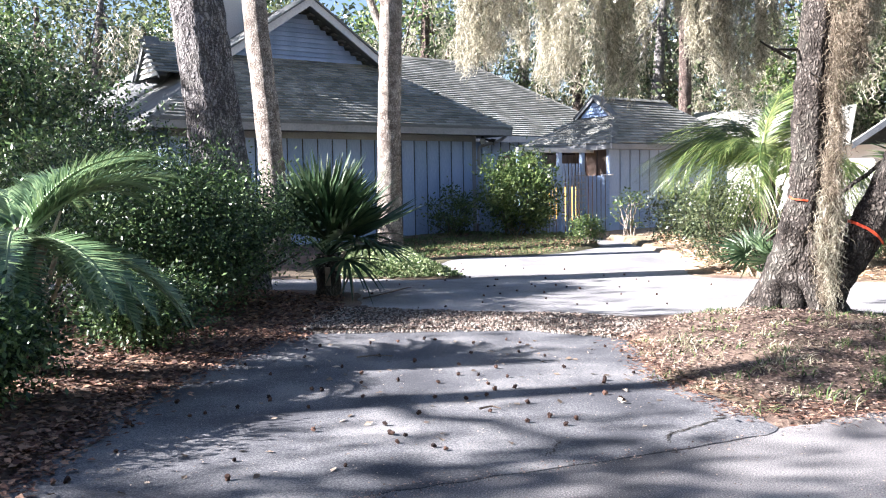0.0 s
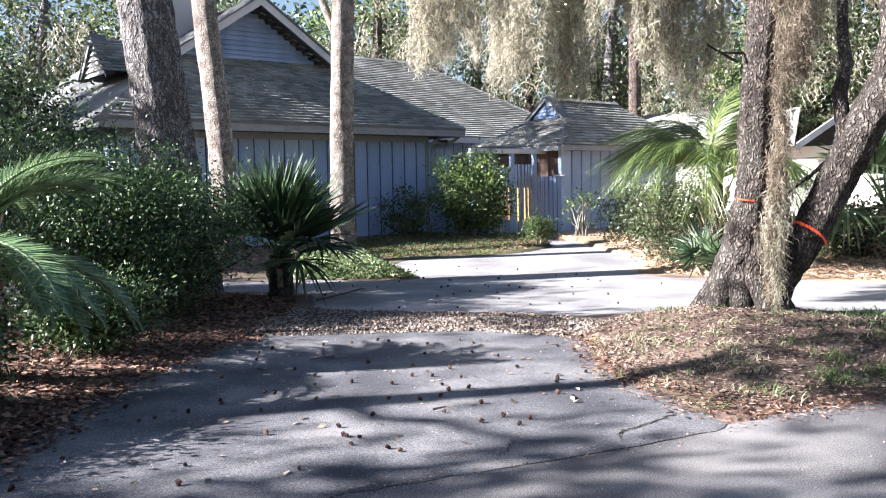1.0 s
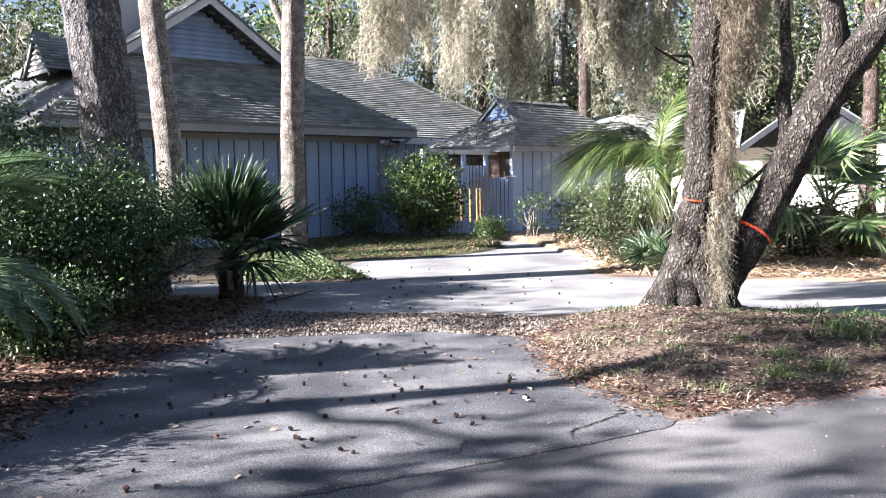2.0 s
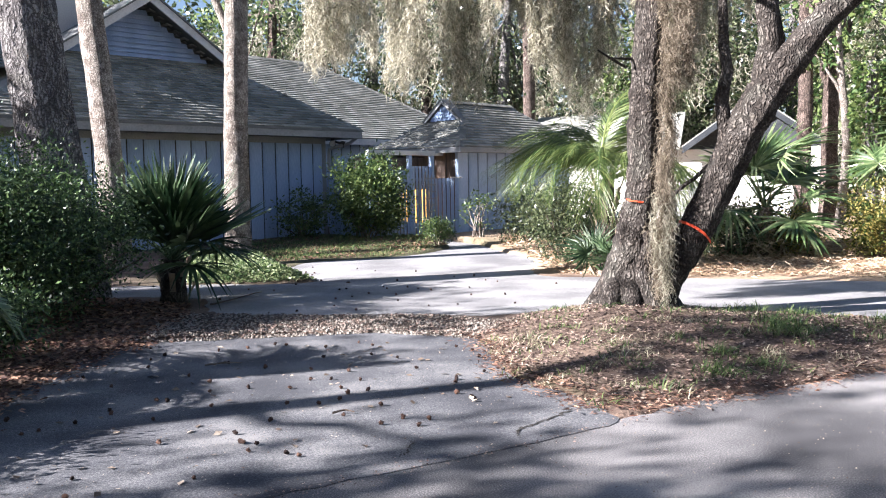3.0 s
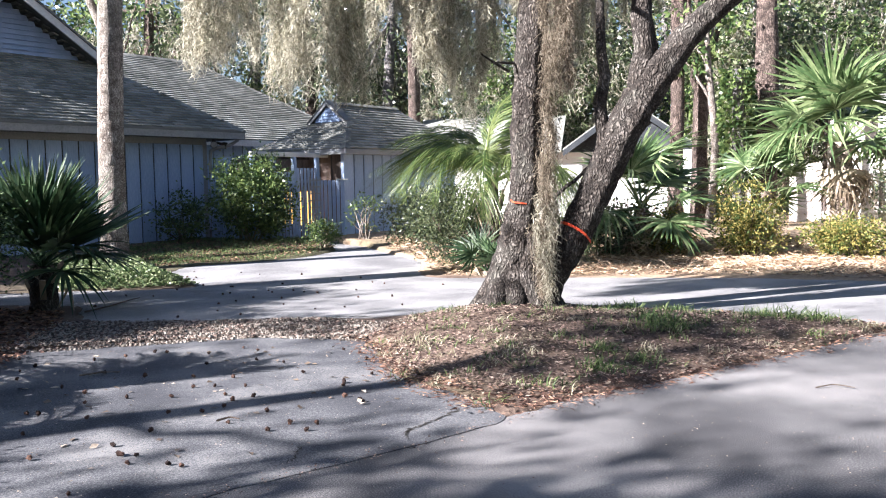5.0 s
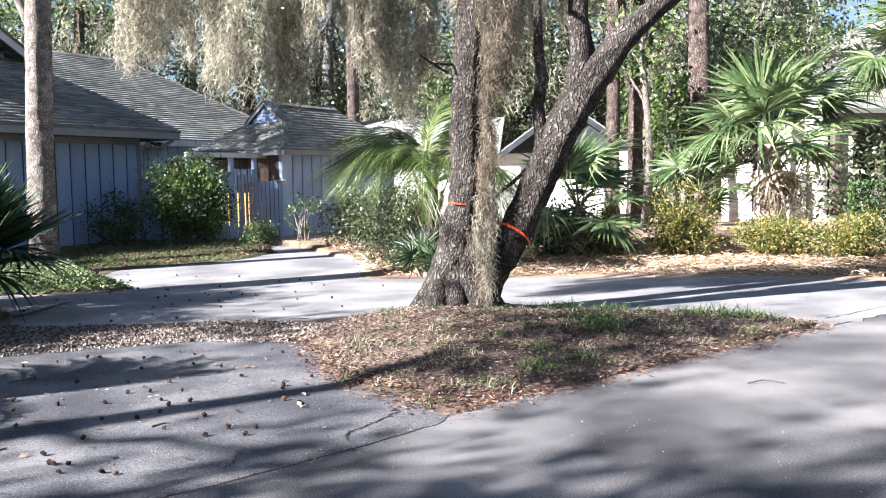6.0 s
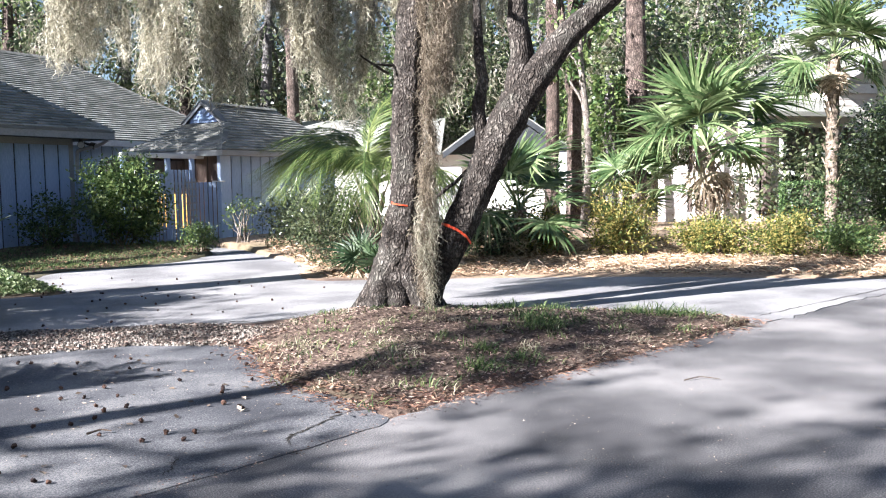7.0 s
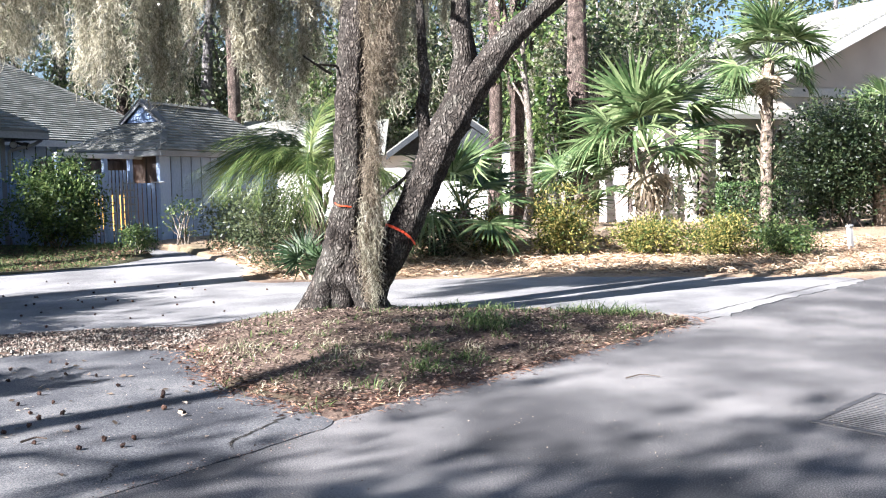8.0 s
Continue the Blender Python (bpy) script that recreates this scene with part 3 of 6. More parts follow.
spots = [(4.35, 7.1, 1.4), (4.15, 6.9, 1.1), (5.9, 7.35, 1.6), (6.1, 7.2, 1.2), (5.6, 7.5, 1.0), (4.7, 8.5, 1.1), (5.1, 8.2, 0.9), (3.3, 6.4, 0.7), (3.0, 5.9, 0.6), (3.5, 6.05, 0.6)]
tufts("grass_tufts", "green grass tufts on the leafy island", spots, 120, 0.19, 0.11, GRASS, g)
Q = scatter(ISLE, 85, g)
tufts("thin_grass", "thin green grass among dry leaves", [(x, y, 0.55) for x, y in Q], 34, 0.15, 0.12, GRASS, g)
tufts("dry_grass", "pale dry grass on the island", [(1.95, 7.6, 1.1), (2.1, 7.4, 0.8)] + [(x, y, 0.6) for x, y in scatter(ISLE, 45, g)], 45, 0.12, 0.10, PALE_GRASS, g)
tufts("bank_grass", "dry ochre grass on the sunny bank", [(x, y, 0.8) for x, y in scatter(BANK, 240, g)], 30, 0.22, 0.2, PALE_GRASS, g, 0.9)
tufts("lawn_edge", "dark low grass before the house wall", [(x, y, 0.7) for x, y in scatter(GATE_BED, 420, g)], 40, 0.19, 0.22, GRASS, g)


def pod_mesh():
    """A spiky round seed pod."""
    bm = bmesh.new()
    bmesh.ops.create_icosphere(bm, subdivisions=2, radius=0.017)
    for i, v in enumerate(bm.verts):
        v.co *= 1.25 if i % 3 == 0 else 0.85
    me = bpy.data.meshes.new("seed_pod")
    bm.to_mesh(me)
    bm.free()
    me.materials.append(POD)
    return me


POD_MESH = pod_mesh()
pods = np.vstack([scatter(DRIVE_ALL, 78, g), scatter([(-1.0, 10.4), (3.0, 9.8), (4.0, 12.5), (0.6, 16.5), (-1.2, 13.2)], 48, g)])
for x, y in pods:
    ob = tagged(new("seed_pod", POD_MESH), "dark spiky sweetgum pod lying on the drive", "seed pod", "pods on the drive")
    k = g.uniform(0.7, 1.05)
    ob.matrix_basis = pose(x, y, 0.006 + 0.017 * k, *g.uniform(0, 360, 3)) @ Matrix.Diagonal((k, k, k, 1))


def twig(points, r, label, seed):
    C = curve(points, 10)
    V, F = tube(C, np.linspace(r, r * 0.5, 10), 5, 0.1, seed)
    tagged(new("twig", quick("twig", V, F, TWIG)), label, "twig", "twigs on the ground")


twig([(-1.05, 11.3, 0.02), (-0.8, 11.55, 0.04), (-0.55, 11.95, 0.06), (-0.45, 12.2, 0.05)], 0.012, "thin dead stick lying beside the palmetto", 1)
twig([(-1.18, 11.4, 0.02), (-1.19, 11.4, 0.18), (-1.2, 11.4, 0.33)], 0.010, "short upright stake beside the palmetto", 2)
twig([(-0.75, 7.4, 0.025), (-0.6, 7.45, 0.028), (-0.45, 7.43, 0.025)], 0.008, "short dark stick on the drive", 3)
twig([(4.3, 5.05, 0.012), (4.45, 5.05, 0.02), (4.55, 4.95, 0.012)], 0.006, "pale bent twig on the road", 4)
twig([(0.22, 5.62, 0.025), (0.3, 5.66, 0.03), (0.36, 5.62, 0.025)], 0.008, "bark scrap lying on the drive", 5)

# storm drain at the road's side
drain = thing("storm_drain", "dark cast-iron drain grate sunk in the road", "drain grate", pose(5.03, 3.37, -0.003, 0, 0, 14))
part("rim", quick("rim", *merge(box(-0.5, 0.5, -0.32, -0.28, -0.03, 0.012), box(-0.5, 0.5, 0.28, 0.32, -0.03, 0.012), box(-0.5, -0.46, -0.28, 0.28, -0.03, 0.012), box(0.46, 0.5, -0.28, 0.28, -0.03, 0.012)), METAL_DARK), drain)
bar = quick("grate_bar", *box(-0.010, 0.010, -0.28, 0.28, -0.03, 0.010), METAL_DARK)
for k in range(22):
    part("grate_bar", bar, drain, "", pose(-0.44 + 0.042 * k, 0, 0))
Q = scatter([(4.9, 2.6), (7.5, 3.4), (7.5, 2.6), (5.0, 1.6)], 1500, g)
fallen("fallen_leaves", "dry leaves drifted beside the drain", Q, 0.06, PALE_LITTER, g)

# ---------------------------------------------------------------- house
HOUSE_TURN = 36.87
AT_HOUSE = pose(0.92, 24.55, 0.0, 0, 0, HOUSE_TURN)
PITCH = 0.66
SHINGLE_BOX = box(-0.1485, 0.1485, 0, 0.165, 0, 0.03)


def plane_axes(a, up):
    a, up = np.asarray(a, float), np.asarray(up, float)
    a, up = a / np.linalg.norm(a), up / np.linalg.norm(up)
    return a, up, np.cross(a, up)


def shingle_spots(origin, a, up, outline, course=0.14, wide=0.3, seed=0):
    """Places of the shingle tabs on a roof face whose outline is given along and up the slope."""
    P = np.asarray(outline, float)
    g = np.random.default_rng(seed)
    spots = []
    for r, y in enumerate(np.arange(0.0, P[:, 1].max(), course)):
        for x in np.arange(P[:, 0].min() + (r % 2) * wide * 0.5, P[:, 0].max(), wide):
            if inside(P, np.array([x]), np.array([y + 0.07]))[0]:
                spots.append((x + g.normal(0, 0.001), y + g.normal(0, 0.003)))
    return np.array(spots)


def roof_face(name, roof, origin, a, up, outline, seed, pieces=False):
    """One slope: its felt sheet, and the shingles on it; the lower courses of a near slope as single pieces."""
    origin = np.asarray(origin, float)
    a, up, n = plane_axes(a, up)
    n = n if n[2] > 0 else -n
    S = shingle_spots(origin, a, up, outline, seed=seed)
    tilt = unit(up - n * 0.22)
    nn = np.cross(a, tilt)
    nn = nn if nn[2] > 0 else -nn
    base, F = SHINGLE_BOX
    local = base[:, :1] * a + base[:, 1:2] * tilt + base[:, 2:] * nn
    order = np.argsort(S[:, 1])
    single = set(order[:300].tolist()) if pieces else set()
    rest = [i for i in range(len(S)) if i not in single]
    C = origin + S[:, :1] * a + S[:, 1:] * up + n * 0.016
    V = (C[rest][:, None] + local[None]).reshape(-1, 3)
    FF = (np.arange(len(rest))[:, None, None] * 8 + F[None]).reshape(-1, 4)
    tagged(part("shingles", quick("shingles", V, FF, SHINGLE), roof), kind="stuff")
    if pieces:
        me = quick("shingle", base, F, SHINGLE_ONE)
        R = Matrix((a, tilt, nn)).transposed().to_4x4()
        for i in single:
            part("shingle", me, roof, "", Matrix.Translation(C[i]) @ R)


def caps(roof, p, q, seed=0):
    """Bent cap shingles along a hip or ridge."""
    p, q = np.asarray(p, float), np.asarray(q, float)
    L = np.linalg.norm(q - p)
    d = (q - p) / L
    side = unit(np.cross(d, (0, 0, 1.0)))
    up = np.cross(side, d)
    pairs = []
    for s in np.arange(0, L, 0.16):
        o = p + d * s + up * 0.022
        V = np.array([o - side * 0.13 - up * 0.05, o + up * 0.03, o + side * 0.13 - up * 0.05])
        W = V + d * 0.2 - up * 0.012
        pairs.append((np.vstack([V, W]), np.array([(0, 1, 4, 3), (1, 2, 5, 4)])))
    part("ridge_cap", quick("ridge_cap", *merge(*pairs), SHINGLE), roof)


def boards(wall, x0, x1, y, z0, z1, mat, pitch=0.405, axis="x", gap=0.036, thick=0.022, out=-1):
    """Upright boards with open grooves, each a piece of its own, on the wall's outer side."""
    n = max(1, round((x1 - x0) / pitch))
    w = (x1 - x0) / n
    if axis == "x":
        me = soft_box("board", gap / 2, w - gap / 2, min(0, out * thick), max(0, out * thick), z0, z1, mat, 0.004)
    else:
        me = soft_box("board", min(0, out * thick), max(0, out * thick), gap / 2, w - gap / 2, z0, z1, mat, 0.004)
    for k in range(n):
        part("board", me, wall, "", pose(x0 + k * w, y, 0) if axis == "x" else pose(y, x0 + k * w, 0))


def sheet(P):
    return np.asarray(P, float), np.array([[0, 1, 2, 3]])


def gablet(roof, centre, half, base_z, apex_z, face, depth, trim_mat, slat_mat, along="v", big=1.0, over=0.2):
    """A small louvred gable high on the roof: slats, raking boards. face: where its front lies; along: the ridge's axis."""
    def at_uv(c, f, z):
        return (c, f, z) if along == "v" else (f, c, z)
    e, hb = 0.28 * big, 0.20 * big
    n = max(4, int((apex_z - base_z) / 0.13))
    rise = (apex_z - base_z) / half
    for k in range(n):
        z = base_z + (apex_z - base_z - 0.12) * k / n
        w = (apex_z - z - 0.06) / rise - 0.05
        if w < 0.08:
            continue
        V = np.array([at_uv(centre - w, face + 0.05, z + 0.01), at_uv(centre + w, face + 0.05, z + 0.01), at_uv(centre + w, face - 0.03, z), at_uv(centre - w, face - 0.03, z),
                      at_uv(centre - w, face + 0.09, z + 0.125), at_uv(centre + w, face + 0.09, z + 0.125), at_uv(centre + w, face + 0.05, z + 0.135), at_uv(centre - w, face + 0.05, z + 0.135)])
        part("louvre_slat", quick("louvre_slat", V, BOX_F, slat_mat), roof)
    V = np.array([at_uv(centre - half, face + 0.12, base_z), at_uv(centre + half, face + 0.12, base_z), at_uv(centre + 0.01, face + 0.12, apex_z), at_uv(centre - 0.01, face + 0.12, apex_z)])
    part("louvre_backing", quick("louvre_backing", V, [(0, 1, 2, 3)], SIDING_BACK), roof)
    for sgn in (-1, 1):
        a0, a1 = at_uv(centre + sgn * (half + e), 0, 0), at_uv(centre, 0, 0)
        z0, z1 = base_z - e * rise, apex_z
        q = []
        for f in (face - over * big, face - (over - 0.05) * big):
            for (c, z) in ((centre + sgn * (half + e), z0), (centre, z1), (centre, z1 + hb + 0.02), (centre + sgn * (half + e), z0 + hb)):
                q.append(at_uv(c, f, z))
        part("rake_board", quick("rake_board", q, BOX_F, trim_mat), roof)
        q = []
        for dz in (0.0, 0.05):
            for (c, f, z) in ((centre + sgn * (half + e + 0.05), face - (over + 0.05) * big, z0 + hb - 0.02), (centre, face - (over + 0.05) * big, z1 + hb + 0.02), (centre, face + depth, z1 + hb + 0.02), (centre + sgn * (half + e + 0.05), face + depth * 0.4, z0 + hb - 0.02)):
                q.append(at_uv(c, f, z + dz))
        part("rake_roof", quick("rake_roof", q, BOX_F, ROOF_BASE), roof)


house = thing("house", "low grey board-sided house with a grey shingle hip roof", "house", AT_HOUSE)
EAVE, UC, UL, UR, VF, VB = 2.98, -4.23, -9.2, 0.75, -0.7, 13.0
VG = 2.06                                             # where the louvred gable stands
RZ = EAVE + (UR - UC) * PITCH
wall = part("wall", quick("wall", *merge(box(-8.65, 0.0, 0, 0.16, -0.1, 2.86), box(-8.65, -8.49, 0.16, 12.4, -0.1, 2.86), box(-0.16, 0.0, 0.16, 12.4, -0.1, 2.86), box(-8.49, -0.16, 12.24, 12.4, -0.1, 2.86)), SIDING_BACK), house,
            "shaded blue-grey vertical boards")
boards(wall, -8.65, 0.0, 0.0, 0.06, 2.84, SIDING)
boards(wall, 0.0, 5.6, 0.0, 0.06, 2.84, SIDING, axis="y", out=1)
boards(wall, 0.0, 8.0, -8.65, 0.06, 2.84, SIDING, axis="y", out=-1)
part("corner_board", soft_box("corner_board", -0.10, 0.035, -0.035, 0.10, 0.04, 2.83, TRIM), wall)
roof = part("roof", quick("roof", *merge(
    sheet([(UL, VF, EAVE), (UR, VF, EAVE), (UR - (VG - VF), VG, EAVE + (VG - VF) * PITCH), (UL + (VG - VF), VG, EAVE + (VG - VF) * PITCH)]),
    sheet([(UR, VF, EAVE), (UR, VB, EAVE), (UC, VB, RZ), (UR - (VG - VF), VG, EAVE + (VG - VF) * PITCH)]),
    sheet([(UR - (VG - VF), VG, EAVE + (VG - VF) * PITCH), (UC, VB, RZ), (UC, VB, RZ), (UC, VG, RZ)]),
    sheet([(UL, VB, EAVE), (UL, VF, EAVE), (UL + (VG - VF), VG, EAVE + (VG - VF) * PITCH), (UC, VB, RZ)]),
    sheet([(UC, VB, RZ), (UC, VB, RZ), (UL + (VG - VF), VG, EAVE + (VG - VF) * PITCH), (UC, VG, RZ)]),
    sheet([(UL, VF, EAVE - 0.2), (UR, VF, EAVE - 0.2), (UR, VB, EAVE - 0.2), (UL, VB, EAVE - 0.2)])), ROOF_BASE), house, "grey weathered shingle hip roof")
k = math.hypot(1, PITCH)
front_h = (VG - VF) * k
roof_face("front", roof, (UL, VF, EAVE), (1, 0, 0), (0, 1, PITCH), [(0, -0.05), (UR - UL, -0.05), (UR - UL - (VG - VF), front_h), (VG - VF, front_h)], 1, True)
side_h = (UR - UC) * k
roof_face("right", roof, (UR, VF, EAVE), (0, 1, 0), (-1, 0, PITCH), [(0, -0.05), (VB - VF, -0.05), (VB - VF, side_h), (VG - VF + 0.0, side_h), (VG - VF, front_h)], 2)
caps(roof, (UR, VF, EAVE), (UR - (VG - VF), VG, EAVE + (VG - VF) * PITCH))
caps(roof, (UL, VF, EAVE), (UL + (VG - VF), VG, EAVE + (VG - VF) * PITCH))
caps(roof, (UC, VG - 0.2, RZ + 0.04), (UC, VB, RZ + 0.04))
gablet(roof, UC, 2.05, EAVE + (VG - VF) * PITCH, RZ - 0.12, VG, 0.5, PALE_TRIM, SIDING, over=0.62)
part("fascia", soft_box("fascia", UL, UR, VF - 0.03, VF, EAVE - 0.22, EAVE - 0.005, TRIM), house, "pale grey fascia board")
part("fascia", soft_box("fascia", UR, UR + 0.03, VF - 0.03, VB, EAVE - 0.22, EAVE - 0.005, TRIM), house)
part("fascia", soft_box("fascia", UL - 0.03, UL, VF - 0.03, VB, EAVE - 0.22, EAVE - 0.005, TRIM), house)
part("drip_edge", soft_box("drip_edge", UL - 0.04, UR + 0.04, VF - 0.05, VF - 0.032, EAVE - 0.05, EAVE + 0.012, ROOF_BASE, 0.003), house)
part("frieze_board", soft_box("frieze_board", -8.66, 0.02, -0.045, -0.024, 2.62, 2.78, TRIM, 0.004), house)
# twin floodlight under the eave, and the downpipe
flood = part("floodlight", quick("floodlight", *tube([(0.30, -0.02, 2.70), (0.30, -0.02, 2.78)], [0.05, 0.05], 10), METAL_DARK), house, "twin dark floodlight under the eave")
for s, tgt in ((-1, (0.08, -0.28, 2.62)), (1, (0.52, -0.28, 2.60))):
    c = np.array([0.30 + s * 0.05, -0.06, 2.70])
    t2 = np.array(tgt)
    part("lamp_head", quick("lamp_head", *tube([c, c + (t2 - c) * 0.5, c + (t2 - c) * 0.55, t2], [0.03, 0.04, 0.075, 0.095], 12), METAL_DARK), flood)
    part("lens", quick("lens", *tube([t2 - (t2 - c) * 0.04, t2 + (t2 - c) * 0.02, t2 + (t2 - c) * 0.021], [0.085, 0.08, 0.002], 12), LENS), flood)
part("downpipe", quick("downpipe", *tube(curve([(0.70, -0.55, 2.76), (0.55, -0.35, 2.62), (0.2, -0.09, 2.5), (0.12, -0.06, 2.3), (0.12, -0.06, 1.2), (0.12, -0.06, 0.15)], 26), np.full(26, 0.045), 8), METAL_GREY), house, "grey downpipe at the wall corner")
# tan chimney block and the higher left roof behind
part("chimney", soft_box("chimney", -6.1, -4.5, 4.5, 5.9, 4.3, 9.5, TAN_WALL, 0.02), house, "tan stucco chimney")
# the louvred gable at the roof's far end, and its own short slope
GU, GV, GB, GA = -7.85, 3.45, 4.30, 5.25
gablet(roof, GV, 0.85, GB, GA - 0.05, GU, 0.3, PALE_TRIM, STUCCO, "u", 0.4)
gk = (GA - GB) / 1.25
part("roof_felt", quick("roof_felt", *merge(sheet([(GU, GV - 1.25, GB), (-4.6, GV - 1.25, GB), (-4.6, GV, GA), (GU, GV, GA)]), sheet([(GU, GV + 1.25, GB), (-4.6, GV + 1.25, GB), (-4.6, GV, GA), (GU, GV, GA)])), ROOF_BASE), roof)
roof_face("end_slope", roof, (GU, GV - 1.25, GB), (1, 0, 0), (0, 1, gk), [(-0.1, -0.05), (3.2, -0.05), (3.2, 1.25 * math.hypot(1, gk)), (-0.1, 1.25 * math.hypot(1, gk))], 12)

# rear wing
WE, WV0, WV1, WU = 2.98, 2.6, 11.8, 10.0
WRZ = WE + (WV1 - WV0) / 2 * PITCH
WM = (WV0 + WV1) / 2
wing = part("wing_wall", quick("wing_wall", *merge(box(0.0, 9.4, 3.2, 3.36, -0.1, 2.86), box(9.24, 9.4, 3.36, 11.2, -0.1, 2.86)), SIDING_BACK), house)
boards(wing, 0.05, 9.4, 3.2, 0.06, 2.84, SIDING)
for x0, x1 in ((1.0, 2.1), (3.2, 4.3)):
    win = part("window", soft_box("window", x0, x1, 3.13, 3.17, 0.9, 2.2, GLASS_DARK, 0.004), house, "dark window under the eave")
    for a, b, c, d in ((x0 - 0.07, x0, 0.83, 2.27), (x1, x1 + 0.07, 0.83, 2.27), (x0, x1, 0.83, 0.9), (x0, x1, 2.2, 2.27), ((x0 + x1) / 2 - 0.02, (x0 + x1) / 2 + 0.02, 0.9, 2.2)):
        part("window_frame", soft_box("window_frame", a, b, 3.10, 3.16, c, d, PALE_TRIM, 0.004), win)
wroof = part("wing_roof", quick("wing_roof", *merge(
    sheet([(UC, WV0, WE), (WU, WV0, WE), (WU - (WM - WV0), WM, WRZ), (UC, WM, WRZ)]),
    sheet([(UC, WM, WRZ), (WU - (WM - WV0), WM, WRZ), (WU, WV1, WE), (UC, WV1, WE)]),
    sheet([(WU, WV0, WE), (WU, WV1, WE), (WU - (WM - WV0), WM, WRZ), (WU - (WM - WV0), WM, WRZ)])), ROOF_BASE), house)
roof_face("wing_front", wroof, (0.75, WV0, WE), (1, 0, 0), (0, 1, PITCH), [(0, -0.05), (WU - 0.75, -0.05), (WU - 0.75 - (WM - WV0), (WM - WV0) * k), (-(WM - WV0), (WM - WV0) * k)], 4)
caps(wroof, (WU, WV0, WE), (WU - (WM - WV0), WM, WRZ))
caps(wroof, (-2.0, WM, WRZ), (WU - (WM - WV0), WM, WRZ))
part("wing_fascia", soft_box("wing_fascia", 0.8, WU, WV0 - 0.03, WV0, WE - 0.2, WE - 0.005, PALE_TRIM), house)

# ---------------------------------------------------------------- entry pavilion
pav = thing("entry_pavilion", "small grey board-sided entry building with a louvred hip roof", "pavilion", AT_HOUSE)
PE, PU0, PU1, PV0, PV1 = 2.45, 1.90, 8.0, -3.35, 0.30
PP = 0.75                                              # its roof is a little steeper
PM = (PV0 + PV1) / 2
PRZ = PE + (PV1 - PV0) / 2 * PP
pw = part("wall", quick("wall", *merge(box(2.2, 7.4, -3.0, -2.86, -0.1, 2.36), box(2.2, 2.34, -2.86, 0.0, -0.1, 2.36), box(7.26, 7.4, -2.86, 0.0, -0.1, 2.36), box(2.34, 7.26, -0.14, 0.0, -0.1, 2.36)), SIDING_BACK), pav)
boards(pw, 2.2, 7.4, -3.0, 0.08, 2.34, SIDING)
# end wall's shade put into the boards' colour, brown instead of siding grey
boards(pw, -3.0, 0.0, 2.2, 0.08, 2.34, BROWN_SHADE_WALL, axis="y", out=-1)
part("corner_board", soft_box("corner_board", 2.165, 2.28, -3.035, -2.92, 0.06, 2.34, SIDING), pw)
PHU, PHV = 1.3, 1.08                                   # plan depths of the flatter end slope below the louvred gablet
PHZ = PE + PHV * PP
proof = part("roof", quick("roof", *merge(
    sheet([(PU0 + PHU, PV0 + PHV, PHZ), (PU1, PV0, PE), (PU1 - (PM - PV0), PM, PRZ), (PU0 + PHU, PM, PRZ)]),
    sheet([(PU0, PV0, PE), (PU1, PV0, PE), (PU1, PV0, PE), (PU0 + PHU, PV0 + PHV, PHZ)]),
    sheet([(PU0 + PHU, PV1 - PHV, PHZ), (PU0 + PHU, PM, PRZ), (PU1 - (PM - PV0), PM, PRZ), (PU1, PV1, PE)]),
    sheet([(PU0, PV1, PE), (PU0 + PHU, PV1 - PHV, PHZ), (PU1, PV1, PE), (PU1, PV1, PE)]),
    sheet([(PU1, PV0, PE), (PU1, PV1, PE), (PU1 - (PM - PV0), PM, PRZ), (PU1 - (PM - PV0), PM, PRZ)]),
    sheet([(PU0, PV1, PE), (PU0, PV0, PE), (PU0 + PHU, PV0 + PHV, PHZ), (PU0 + PHU, PV1 - PHV, PHZ)]),
    sheet([(PU0, PV0, PE - 0.14), (PU1, PV0, PE - 0.14), (PU1, PV1, PE - 0.14), (PU0, PV1, PE - 0.14)])), ROOF_BASE), pav, "grey shingle roof with a pale louvred gablet")
kp = math.hypot(1, PP)
ph = (PM - PV0) * kp
roof_face("front", proof, (PU0, PV0, PE), (1, 0, 0), (0, 1, PP), [(0, -0.05), (PU1 - PU0, -0.05), (PU1 - PU0 - (PM - PV0), ph), (PHU, ph), (PHU, PHV * kp)], 6)
roof_face("left", proof, (PU0, PV0, PE), (0, 1, 0), (PHU, 0, PHV * PP), [(0, -0.05), (PV1 - PV0, -0.05), (PV1 - PV0 - PHV, math.hypot(PHU, PHV * PP)), (PHV, math.hypot(PHU, PHV * PP))], 7)
caps(proof, (PU0, PV0, PE), (PU0 + PHU, PV0 + PHV, PHZ))
caps(proof, (PU0 + PHU - 0.1, PM, PRZ + 0.03), (PU1 - (PM - PV0), PM, PRZ + 0.03))
caps(proof, (PU1, PV0, PE), (PU1 - (PM - PV0), PM, PRZ))
gablet(proof, PM, 0.62, PHZ + 0.03, PRZ - 0.03, PU0 + PHU, 0.3, PALE_TRIM, SIDING, "u", 0.34)
part("fascia", soft_box("fascia", PU0, PU1, PV0 - 0.03, PV0, PE - 0.15, PE - 0.004, TRIM), pav)
part("fascia", soft_box("fascia", PU0 - 0.03, PU0, PV0 - 0.03, PV1, PE - 0.15, PE - 0.004, TRIM), pav)

